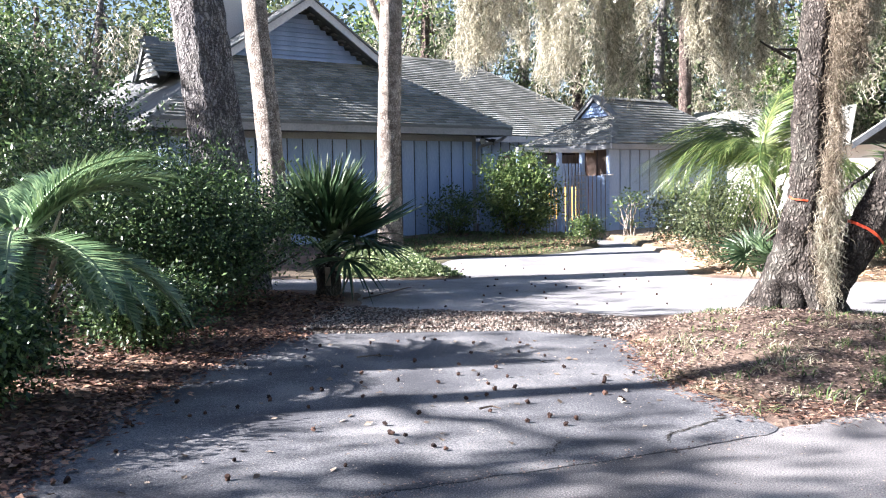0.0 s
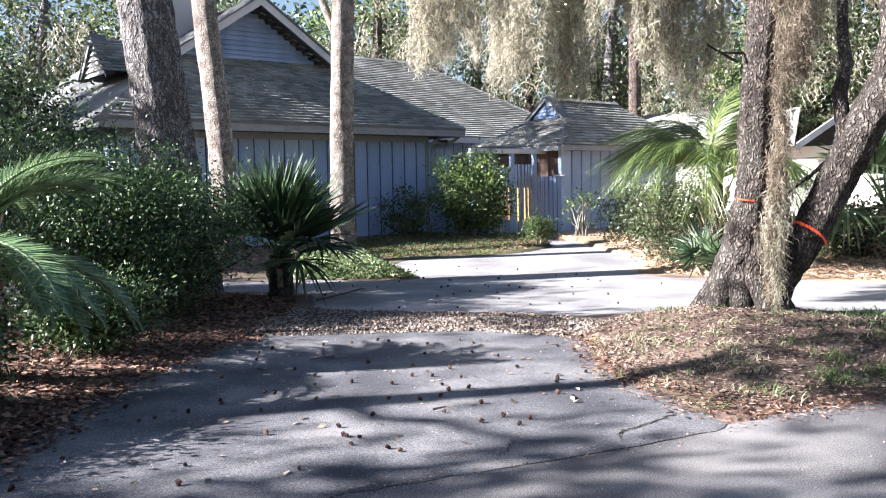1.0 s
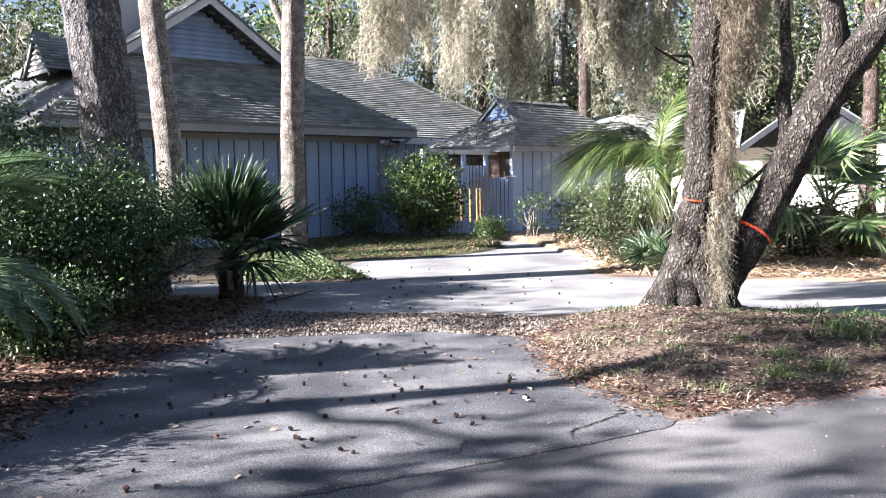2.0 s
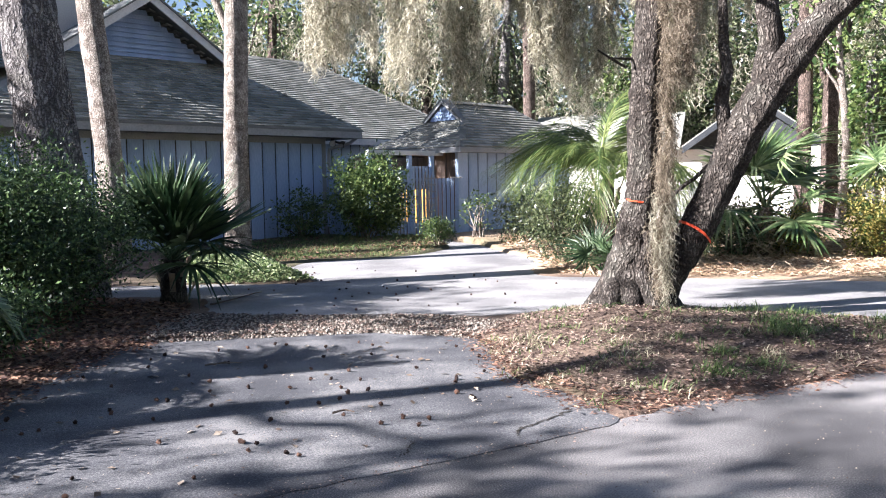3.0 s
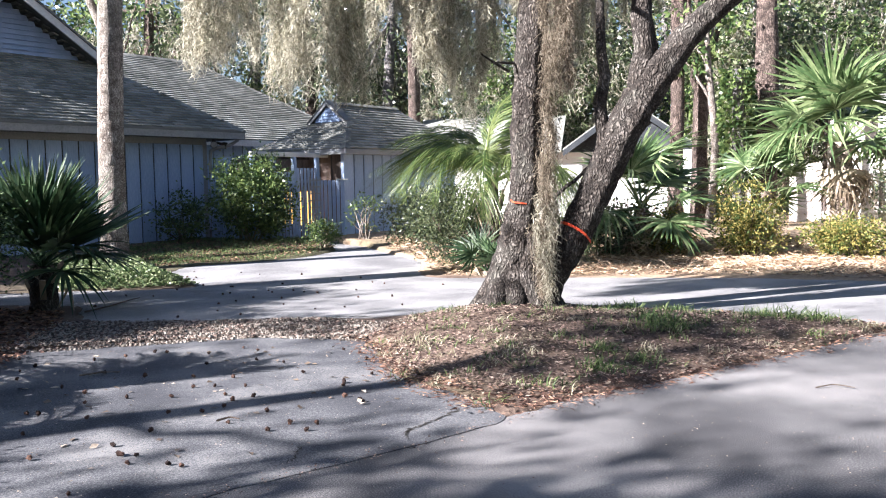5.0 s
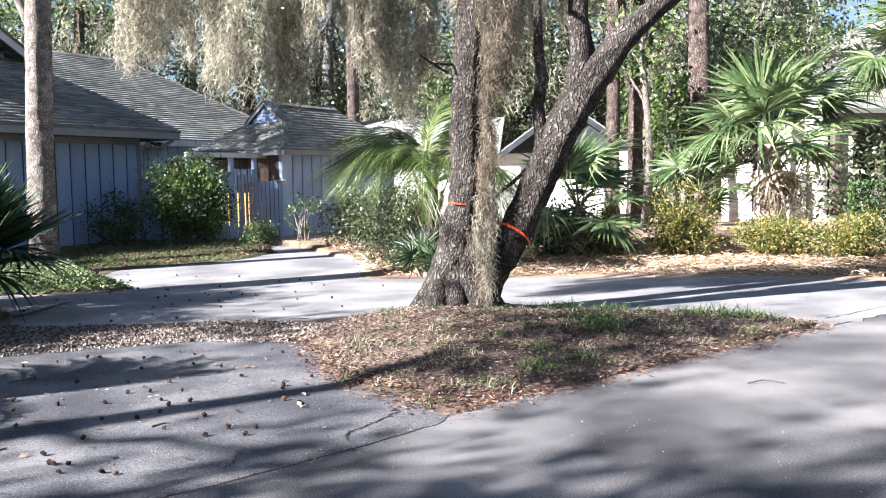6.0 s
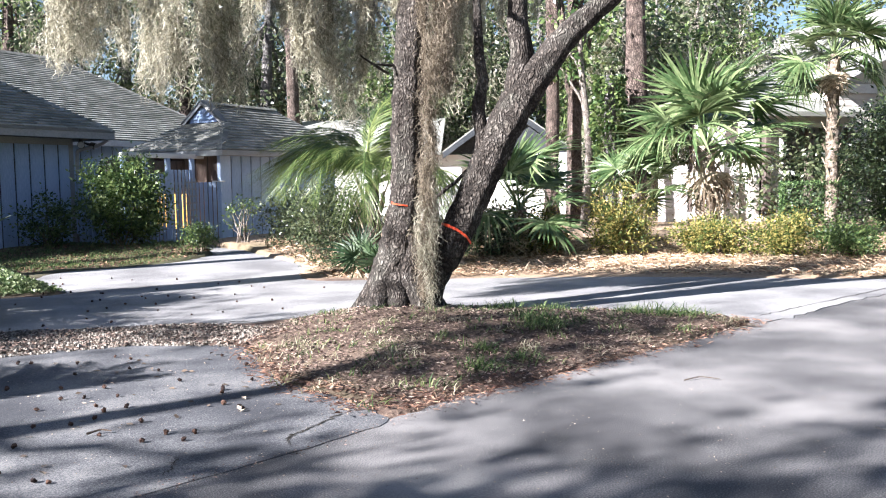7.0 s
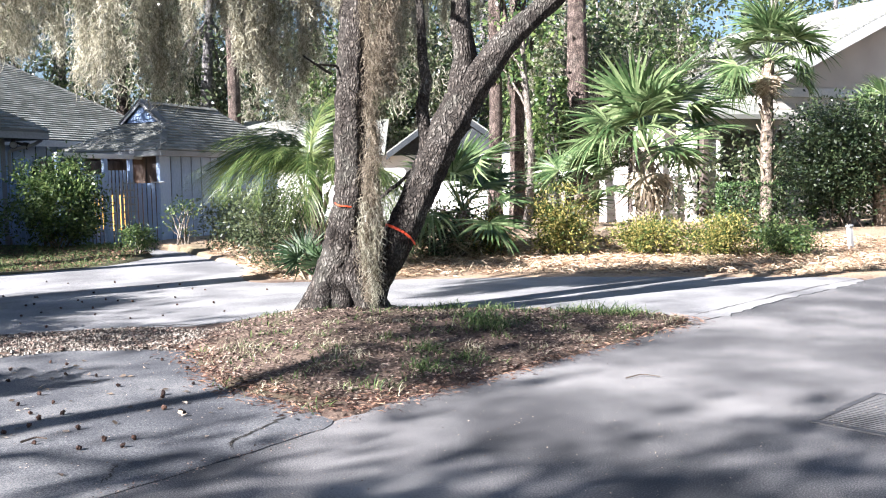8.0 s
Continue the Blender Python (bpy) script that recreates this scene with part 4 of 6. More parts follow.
# ---------------------------------------------------------------- gate and fence
fence = thing("fence", "grey weathered upright picket fence beside the gate", "fence", AT_HOUSE)
post_me = soft_box("post", -0.055, 0.055, -0.055, 0.055, 0.0, 2.24, SIDING)
for u, v in ((0.93, -2.4), (1.78, -2.4), (0.2, -2.4), (-0.49, -2.4), (-0.22, -1.1)):
    part("post", post_me, fence, "", pose(u, v, 0))
part("beam", soft_box("beam", -0.55, 2.35, -2.46, -2.34, 2.24, 2.36, PALE_TRIM), fence)
pick = soft_box("picket", -0.045, 0.045, -0.012, 0.012, 0.08, 1.85, SIDING, 0.004)
for q in range(11):
    part("picket", pick, fence, "", pose(-0.38 + 0.122 * q, -2.43, 0))
for q in range(17):
    part("picket", pick, fence, "", pose(-0.48 + 0.028 * q, -2.25 + 0.125 * q, 0, 0, 0, 77))
low = soft_box("picket", -0.045, 0.045, -0.012, 0.012, 0.06, 1.62, SIDING, 0.004)
for q in range(6):
    part("picket", low, fence, "", pose(1.87 + 0.058 * q, -2.47 - 0.098 * q, 0, 0, 0, -60))
for z in (0.4, 1.5):
    part("rail", soft_box("rail", -0.46, 0.88, -2.418, -2.38, z, z + 0.09, TRIM), fence)
    part("rail", soft_box("rail", 0, 0.62, 0.02, 0.06, z, z + 0.09, TRIM), fence, "", pose(1.84, -2.42, 0, 0, 0, -60))
# pale strip added for a bright flat spot on the fence top
part("pale_strip", soft_box("pale_strip", -0.16, 0.16, -0.06, 0.06, 0, 0.035, PALE_TRIM), fence, "added pale strip on the fence end", pose(2.14, -2.98, 1.62, 0, 0, -60))
gate = thing("garden_gate", "closed grey picket gate between two posts", "gate", AT_HOUSE)
gp = soft_box("picket", -0.04, 0.04, -0.012, 0.012, 0.10, 1.95, SIDING, 0.004)
for q in range(6):
    part("picket", gp, gate, "", pose(1.06 + 0.128 * q, -2.42, 0))
for z in (0.35, 1.55):
    part("rail", soft_box("rail", 1.0, 1.73, -2.40, -2.36, z, z + 0.09, TRIM), gate)
trellis = thing("trellis", "dark weathered lattice panel leaning by the gate", "trellis", AT_HOUSE @ pose(1.30, -2.60, 0.02))
for q in range(4):
    part("upright", soft_box("upright", -0.012, 0.012, -0.012, 0.012, 0.0, 1.7, METAL_GREY, 0.003), trellis, "", pose(0.13 * q, 0, 0))
for q in range(9):
    part("crossbar", soft_box("crossbar", -0.03, 0.42, -0.02, -0.008, 0.0, 0.03, METAL_GREY, 0.003), trellis, "", pose(0, 0, 0.15 + 0.18 * q))
amber = thing("amber_window", "amber-lit glazed panel seen through the gate", "window", AT_HOUSE @ pose(1.05, -1.85, 0.0))
part("glass", soft_box("glass", 0.0, 1.1, 0.0, 0.03, 0.37, 1.32, AMBER, 0.004), amber)
for x in (-0.06, 0.33, 0.72, 1.1):
    part("mullion", soft_box("mullion", x, x + 0.06, -0.03, 0.03, 0.02, 1.5, TRIM, 0.004), amber)
shade_wall = tagged(new("wall_court", quick("wall_court", *box(-0.4, 2.17, -1.79, -1.71, 0.0, 2.2), BROWN_SHADE_WALL)), "shaded brown boards of the entry court", "wall", kind="structure")
shade_wall.matrix_basis = AT_HOUSE

# leaves caught on the roof above the valley
g = np.random.default_rng(17)
n = 260
Q = np.stack([g.normal(0.15, 0.16, n), g.normal(1.0, 0.22, n)], -1)
P = np.stack([Q[:, 0], Q[:, 1], EAVE + (UR - Q[:, 0]) * PITCH + 0.03 + 0.10 * g.random(n)], -1)
debris = tagged(new("roof_leaves", quick("roof_leaves", *leaves(P, g.normal(size=(n, 3)) * np.array([1, 1, 0.4]), 0.1 * g.uniform(0.6, 1.3, n), 0.5, g=g), LITTER)), "small heap of brown leaves caught on the roof", "fallen leaves", kind="stuff")
debris.matrix_basis = AT_HOUSE

# ---------------------------------------------------------------- trees
def crown(clumps, per, spread, size, g, wide=0.5, droop=0.2):
    """Leaves gathered in uneven clumps."""
    C = np.repeat(np.asarray(clumps, float), per, 0)
    off = g.normal(size=C.shape) * spread * np.array([1, 1, 0.7]) * g.uniform(0.3, 1.2, (len(C), 1))
    D = unit(off) + g.normal(0, 0.6, C.shape) - np.array([0, 0, droop])
    return leaves(C + off, D, size * g.uniform(0.6, 1.3, len(C)), wide, g=g)


def strands(anchors, lengths, per, spread, width, g, segs=7, curl=0.16):
    """Hanging moss: each tassel is a mass of short crooked threads, thick above and thin at its tip."""
    A = np.repeat(np.asarray(anchors, float), per, 0)
    L = np.repeat(np.asarray(lengths, float), per)
    n = len(A)
    f = g.random(n) ** 0.85                                     # how far down the tassel a thread begins
    lobe = np.repeat(g.uniform(0, 6.28, len(anchors)), per)
    r = spread * (1.05 - 0.75 * f) * np.abs(g.normal(size=n))
    a = g.uniform(0, 2 * np.pi, n)
    sway = 0.05 * np.sin(lobe + f * 5)
    start = A + np.stack([np.cos(a) * r + sway, np.sin(a) * r + sway, -f * L * (1 - 0.35 * r / spread * 0.5)], -1)
    T = curl * g.uniform(0.6, 1.9, n)
    step = g.normal(0, 1, (n, segs, 3)) * np.array([0.75, 0.75, 0.45]) + np.array([0, 0, -0.85])
    path = start[:, None] + np.cumsum(step, 1) * (T / segs)[:, None, None]
    W = width * g.uniform(0.5, 1.4, (n, 1)) * np.linspace(1.0, 0.4, segs)[None]
    return ribbon(path, W, g.normal(size=(n, 3)))


def limb_path(a, b, sag, g, n=9):
    a, b = np.asarray(a, float), np.asarray(b, float)
    s = np.linspace(0, 1, n)[:, None]
    P = a + (b - a) * s
    P[:, 2] += sag * np.sin(s[:, 0] * np.pi)
    P[1:-1] += g.normal(0, 0.04 * np.linalg.norm(b - a) / 3, (n - 2, 3))
    return P


SUNNY = [(-3.0, 6.7, 1.3, 2.0), (1.5, 9.7, 3.5, 1.4), (2.8, 9.3, 3.4, 1.4), (0.6, 9.7, 3.7, 1.3), (4.5, 7.6, 0.15, 0.35), (5.5, 7.3, 0.15, 0.3), (-3.0, 6.6, 1.2, 1.3), (-2.6, 6.9, 1.0, 1.1), (-1.2, 18.5, 1.2, 1.9), (-1.2, 18.5, 3.2, 2.2), (-1.2, 18.5, 5.0, 2.2), (-3.4, 16.5, 3.0, 2.0), (-3.4, 16.5, 4.6, 2.0), (-0.3, 14.1, 0.2, 1.2),
         (0.8, 12.2, 0, 0.6), (2.2, 12.0, 0, 0.6), (3.5, 11.5, 0, 0.6), (2.0, 14.0, 0, 0.6), (0.2, 6.6, 0, 0.55), (0.6, 4.9, 0, 0.3), (1.5, 5.2, 0, 0.35), (0.9, 8.0, 0, 0.4), (-1.2, 6.0, 0.1, 0.4), (4.6, 12.2, 0, 0.6), (6.2, 12.0, 0, 0.55), (8.0, 11.4, 0, 0.55), (5.2, 9.2, 0.2, 0.6), (6.5, 14.5, 0.5, 0.9), (9, 13.5, 0.5, 0.9), (12, 12.5, 0.5, 0.9),
         (5.5, 5.2, 0, 0.8), (7.5, 6.0, 0, 0.9), (4.6, 4.3, 0, 0.9), (6.5, 3.6, 0, 0.8), (1.72, 30.15, 3.9, 1.8), (3.96, 31.3, 3.6, 1.8), (0.0, 30.75, 4.9, 1.7), (2.4, 28.6, 3.2, 1.4), (-3.9, 22.5, 4.3, 0.45), (-3.4, 22.5, 4.1, 0.45), (-2.9, 22.4, 3.8, 0.45), (-2.3, 22.3, 3.5, 0.45), (-3.4, 20.9, 3.2, 0.45), (-3.8, 20.9, 3.4, 0.45), (-1.9, 23.5, 4.0, 0.45), (-0.5, 24.3, 3.9, 0.45), (-0.1, 23.7, 3.4, 0.45), (1.95, 22.2, 1.6, 0.9), (-1.3, 7.3, 0, 0.5), (-1.7, 5.0, 0.1, 0.5), (8.5, 4.8, 0, 0.8), (10.0, 6.2, 0, 0.9), (6.6, 4.7, 0, 0.9), (4.3, 5.1, 0, 0.6), (6.2, 5.8, 0, 0.8), (7.6, 4.2, 0, 0.7), (9.0, 5.6, 0, 0.9), (7.4, 13.6, 0.4, 1.2), (10.4, 13.2, 0.6, 1.3), (13.0, 11.8, 0.5, 1.3), (8.7, 15.2, 1.0, 1.3), (11.2, 14.4, 0.8, 1.3),
         (13.4, 14.9, 2.4, 1.6), (14.6, 12.6, 0.5, 1.2), (19.6, 17.1, 5.0, 1.6), (16.0, 26.0, 2.0, 2.0), (24.0, 20.0, 6.0, 1.0), (20.5, 20.4, 2.0, 1.6)]      # places where crown clumps are left out to let sun through, and how wide


def open_to_sun(C, base):
    """Which clumps leave the sunny places free."""
    d = np.array(TO_SUN)
    P = np.asarray(C) + np.array([base[0], base[1], 0.0])
    keep = np.ones(len(P), bool)
    for s in SUNNY:
        w = P - np.array(s[:3])
        along_ray = w @ d
        off = np.linalg.norm(w - along_ray[:, None] * d, axis=1)
        keep &= (off > s[3]) | (along_ray < 0)
    return keep


def tree(name, label, base, trunk, radii, bark, seed, clump_n=0, clump_c=(0, 0, 8), clump_r=(2.5, 2.5, 2), per=60, leaf=0.12, leaf_mat=None, limbs=5, moss=0, sides=12, ridges=0, rough=0.03, spread=0.45, moss_w=0.02, group="", moss_per=30, gaps=False):
    """Tapered trunk along its own line, limbs to the clumps, a crown with gaps, hanging moss. All in metres from its base."""
    g = np.random.default_rng(seed)
    t = thing(name, label, "tree", pose(base[0], base[1], base[2] if len(base) > 2 else 0.0), group)
    P = curve(trunk, 10 + 4 * len(trunk))
    R = np.interp(np.linspace(0, 1, len(P)), np.linspace(0, 1, len(radii)), radii)
    part("trunk", quick("trunk", *tube(P, R, sides, rough, seed, ridges), bark, True), t)
    if clump_n:
        c, r = np.asarray(clump_c, float), np.asarray(clump_r, float)
        d = unit(g.normal(size=(clump_n, 3)))
        C = c + d * r * g.uniform(0.35, 1.0, (clump_n, 1)) ** 0.6
        if gaps:
            C = C[open_to_sun(C, base)]
            clump_n = len(C)
        for q in range(min(limbs, clump_n)):
            j = int(len(P) * g.uniform(0.55, 0.95))
            L = limb_path(P[j], C[q], 0.15, g)
            part("limb", quick("limb", *tube(L, np.linspace(R[j] * 0.45, 0.02, len(L)), 6, 0.05, seed + q), bark, True), t)
        part("crown", quick("crown", *crown(C, per, spread, leaf, g), leaf_mat), t)
        if moss:
            A = C[g.integers(0, clump_n, moss)] + g.normal(0, 0.35, (moss, 3))
            part("hanging_moss", quick("hanging_moss", *strands(A, g.uniform(0.8, 2.2, moss), moss_per, 0.16, moss_w, g, 5, 0.4), MOSS), t, "pale hanging moss")["kind"] = "stuff"
    return t


# the leaning double-stemmed oak on the island
g = np.random.default_rng(21)
oak = thing("leaning_oak", "dark rough double-trunked oak hung with grey moss on the island", "tree", pose(3.58, 8.88, 0.1))
B0 = np.array([3.58, 8.88, 0.1])
stem_l = np.array([(3.48, 8.95, 0.04), (3.49, 8.94, 0.39), (3.57, 8.91, 0.70), (3.63, 8.89, 1.01), (3.69, 8.86, 1.32), (3.71, 8.85, 1.62), (3.72, 8.85, 2.23), (3.76, 8.83, 2.83), (3.79, 8.82, 3.42), (3.85, 8.79, 4.12), (3.80, 8.82, 5.17)]) - B0
stem_r = np.array([(3.69, 8.76, 0.06), (3.78, 8.72, 0.28), (3.93, 8.65, 0.59), (4.12, 8.56, 0.92), (4.34, 8.45, 1.43), (4.48, 8.37, 1.78), (4.66, 8.28, 2.19), (4.82, 8.19, 2.47), (5.00, 8.08, 2.75), (5.18, 7.96, 3.02), (5.43, 7.80, 3.28), (5.80, 7.52, 3.67), (6.29, 7.12, 4.22)]) - B0
C = curve(stem_l, 60)
part("trunk", quick("trunk", *tube(C, np.interp(np.linspace(0, 1, 60), [0, 0.05, 0.1, 0.2, 0.3, 0.5, 0.8, 1], [0.33, 0.27, 0.235, 0.20, 0.185, 0.175, 0.16, 0.11]), 30, 0.05, 1, 7), BARK_DARK, True), oak)
C = curve(stem_r, 64)
part("trunk", quick("trunk", *tube(C, np.interp(np.linspace(0, 1, 64), [0, 0.08, 0.17, 0.3, 0.5, 0.62, 0.75, 1], [0.26, 0.21, 0.185, 0.175, 0.19, 0.17, 0.13, 0.08]), 28, 0.045, 2, 6), BARK_DARK, True), oak)
for q, (a, b, r) in enumerate((((4.76, 8.24, 2.3), (4.74, 8.23, 4.4), 0.15), ((4.39, 8.42, 1.67), (4.43, 8.63, 3.88), 0.085), ((4.74, 8.24, 3.3), (5.6, 9.3, 5.0), 0.07), ((3.82, 8.8, 3.8), (0.2, 9.7, 4.75), 0.11), ((3.84, 8.8, 4.0), (2.0, 7.6, 4.7), 0.09),
                              ((3.85, 8.8, 4.1), (6.2, 10.2, 4.8), 0.08), ((3.0, 9.1, 4.2), (1.2, 10.9, 4.8), 0.06), ((3.88, 8.7, 1.28), (4.36, 8.45, 1.72), 0.022), ((5.7, 7.6, 3.6), (7.6, 8.4, 4.5), 0.06))):
    L = limb_path(np.array(a) - B0, np.array(b) - B0, 0.1 if r > 0.04 else 0.0, g)
    part("limb", quick("limb", *tube(L, np.linspace(r, r * 0.35 if r > 0.04 else r * 0.8, len(L)), 9, 0.05, 30 + q), BARK_DARK, True), oak)
for q, (a, b) in enumerate((((3.79, 8.60, 2.39), (3.55, 8.49, 2.49)), ((3.54, 8.93, 2.69), (3.19, 8.84, 2.85)), ((3.59, 8.90, 2.77), (3.29, 8.70, 2.75)))):
    L = limb_path(np.array(a) - B0, np.array(b) - B0, 0.0, g, 6)
    part("broken_twig", quick("broken_twig", *tube(L, np.linspace(0.02, 0.008, 6), 6, 0.1, 60 + q), BARK_PALE if q == 0 else BARK_DARK, True), oak)
root = [((3.46, 9.0), (3.12, 9.15)), ((3.42, 8.85), (3.18, 8.6)), ((3.62, 8.75), (3.68, 8.35)), ((3.8, 8.8), (4.05, 8.68)), ((3.5, 8.8), (3.42, 8.42))]
for q, ((ax, ay), (bx, by)) in enumerate(root):
    L = curve([(ax - B0[0], ay - B0[1], 0.34), ((ax * 0.45 + bx * 0.55) - B0[0], (ay * 0.45 + by * 0.55) - B0[1], 0.12), (bx - B0[0], by - B0[1], -0.04)], 11)
    part("root", quick("root", *tube(L, np.linspace(0.16, 0.045, 11), 11, 0.07, 70 + q, 4), BARK_DARK, True), oak)
for q, (dx, dy, r, top) in enumerate(((0.02, -0.1, 0.2, 1.05), (-0.14, -0.06, 0.16, 0.8))):
    L = curve([(3.58 + dx - B0[0], 8.86 + dy - B0[1], -0.1), (3.62 + dx - B0[0], 8.86 + dy - B0[1], 0.3 * top), (3.68 + dx * 0.6 - B0[0], 8.84 + dy * 0.6 - B0[1], 0.7 * top), (3.72 - B0[0], 8.82 - B0[1], top)], 14)
    part("root", quick("root", *tube(L, np.linspace(r, 0.07, 14), 14, 0.06, 79 + q, 5), BARK_DARK, True), oak)
# moss curtains along the limbs, and a long tress down the trunk
def along(a, b, n, g, jitter=0.3):
    s = g.random((n, 1))
    return np.asarray(a) + (np.asarray(b) - np.asarray(a)) * s + g.normal(0, jitter, (n, 3)) * np.array([1, 1, 0.3])
TASSELS = [(0.35, 9.31, 2.42, 0.10, 8), (0.58, 9.51, 2.56, 0.10, 7), (0.92, 10.28, 2.87, 0.12, 6), (1.21, 9.94, 2.28, 0.11, 9), (1.36, 9.23, 2.34, 0.09, 6), (1.80, 9.64, 2.22, 0.12, 8), (2.02, 9.66, 2.16, 0.10, 7), (2.14, 9.18, 2.89, 0.14, 5), (2.60, 9.89, 3.09, 0.12, 7), (2.60, 8.99, 2.57, 0.10, 8), (2.93, 9.30, 2.30, 0.11, 10), (3.21, 9.39, 1.97, 0.08, 8), (3.34, 9.22, 2.38, 0.10, 8), (4.22, 9.09, 2.30, 0.10, 9), (4.48, 9.20, 2.67, 0.10, 8), (4.85, 9.36, 2.99, 0.12, 7)]      # tip of each bunch, its width, how many tresses
A, Lh = [], []
for x, y, z, w, n in TASSELS:
    d = g.normal(0, w, (n, 2))
    top = 4.15 + g.uniform(-0.1, 0.5, n)
    tip = z + 0.05 + np.hypot(d[:, 0], d[:, 1]) * 1.6 + np.abs(g.normal(0, 0.10, n))
    A += np.stack([x + d[:, 0], y + d[:, 1], top], -1).tolist()
    Lh += (top - tip).tolist()
B = np.vstack([along((0.3, 9.6, 4.5), (3.9, 9.0, 4.2), 24, g, 0.25), along((3.9, 9.0, 4.3), (6.0, 9.9, 4.5), 12, g, 0.25)])
A, Lh = np.vstack([np.array(A), B]), np.concatenate([Lh, g.uniform(0.4, 0.95, len(B))])
part("hanging_moss", quick("hanging_moss", *strands(A - B0, Lh, 330, 0.068, 0.0095, g, 6, 0.11), MOSS), oak, "grey-beige hanging moss curtains")["kind"] = "stuff"
TRESS = [(3.77, 8.45, 3.68), (3.88, 8.40, 3.56), (3.97, 8.36, 3.50), (3.80, 8.44, 3.00), (3.77, 8.45, 2.48), (3.78, 8.44, 2.14), (3.74, 8.46, 1.79), (3.76, 8.45, 1.44), (3.71, 8.48, 1.09), (3.73, 8.47, 0.85)]
part("hanging_moss", quick("hanging_moss", *strands(np.array(TRESS) - B0, [1.2, 1.2, 1.0, 1.1, 1.1, 1.0, 0.9, 0.75, 0.6, 0.5], 820, 0.072, 0.007, g, 7, 0.11), MOSS_TAN), oak, "brown-grey moss tress down the trunk")["kind"] = "stuff"
THIN = [(3.76, 8.34, 1.61), (3.74, 8.35, 1.32), (3.70, 8.37, 0.97), (3.64, 8.39, 1.50)]
part("hanging_moss", quick("hanging_moss", *strands(np.array(THIN) - B0, [1.0, 1.05, 0.9, 0.8], 200, 0.035, 0.007, g, 7, 0.12), MOSS), oak)["kind"] = "stuff"
cl = np.vstack([along((0.0, 9.5, 5.3), (4.5, 9.0, 6.2), 22, g, 0.7), along((4.5, 8.8, 6.3), (7.5, 7.5, 6.0), 14, g, 0.7)])
cl[:, 2] = np.maximum(cl[:, 2], 4.9)
# added limb and clumps above the view, to shade the dark bush
over = np.array([11.9, 13.9, 7.2]) + g.normal(size=(110, 3)) * np.array([2.2, 1.8, 0.6])
over = over[open_to_sun(over, (0.0, 0.0))]
L = curve([(5.75, 7.56, 3.6), (6.9, 8.6, 5.2), (9.2, 11.2, 6.6), (12.2, 14.1, 7.2)], 18) - B0
part("limb", quick("limb", *tube(L, np.linspace(0.09, 0.03, 18), 8, 0.05, 90), BARK_DARK, True), oak)
part("crown", quick("crown", *crown(np.vstack([cl, over]) - B0, 90, 0.5, 0.10, g), LEAF_OAK), oak)


def tape_band(points, label, wide=0.03):
    C = curve(points, 14)
    V, F = ribbon(C[None], np.full((1, 14), wide), np.array([[0.05, -0.1, 1.0]]))
    W = V + np.array([0, 0.006, 0.0])
    tagged(new("marking_tape", quick("marking_tape", *merge((V, F), (W, F)), TAPE)), label, "tape", "tapes on the oak")


tape_band([(3.50, 8.83, 1.30), (3.50, 8.74, 1.28), (3.56, 8.70, 1.27), (3.63, 8.69, 1.26)], "orange marking tape tied round the oak trunk", 0.016)
tape_band([(3.95, 8.53, 1.06), (3.96, 8.42, 1.05), (4.04, 8.33, 1.00), (4.13, 8.30, 0.93), (4.21, 8.34, 0.85)], "orange marking tape tied round the leaning trunk")

# three trunks before the house
tree("oak_tree", "thick grey furrow-barked oak trunk behind the shrubs", (-3.25, 12.6), [(0.2, 0, -0.05), (0.14, 0, 1.0), (0.06, 0, 2.0), (-0.07, 0, 3.2), (-0.2, 0, 4.5), (-0.3, 0, 6.5), (0.1, 0.2, 9.0)], [0.55, 0.43, 0.385, 0.365, 0.355, 0.33, 0.2], BARK_GREY, 3,
     26, (-0.5, -0.5, 10.5), (4.0, 4.0, 2.0), 120, 0.12, LEAF_OAK, 7, 10, 30, 13, 0.02, 0.6, gaps=True)
tree("gum_tree", "slim pale-barked tree trunk before the house", (-3.28, 16.55), [(0.16, 0, -0.05), (0.11, 0, 1.5), (0.02, 0, 3.0), (-0.14, 0, 5.0), (-0.3, 0, 9.0)], [0.27, 0.235, 0.225, 0.22, 0.14], BARK_PALE, 4,
     18, (0, 0, 11.0), (2.6, 2.6, 2.2), 110, 0.12, LEAF_OAK, 6, 0, 18, 9, 0.03, 0.55, gaps=True)
tree("gum_tree", "slim pale-barked tree trunk standing in ivy", (-1.08, 18.55), [(-0.04, 0, -0.05), (-0.03, 0, 0.4), (-0.02, 0, 2.0), (0.04, 0, 4.0), (0.1, 0, 6.0), (0.15, 0, 10.0)], [0.34, 0.255, 0.24, 0.235, 0.22, 0.15], BARK_PALE, 5,
     18, (0, 0, 11.5), (2.8, 2.8, 2.2), 110, 0.12, LEAF_OAK, 6, 0, 18, 9, 0.03, 0.55, gaps=True)

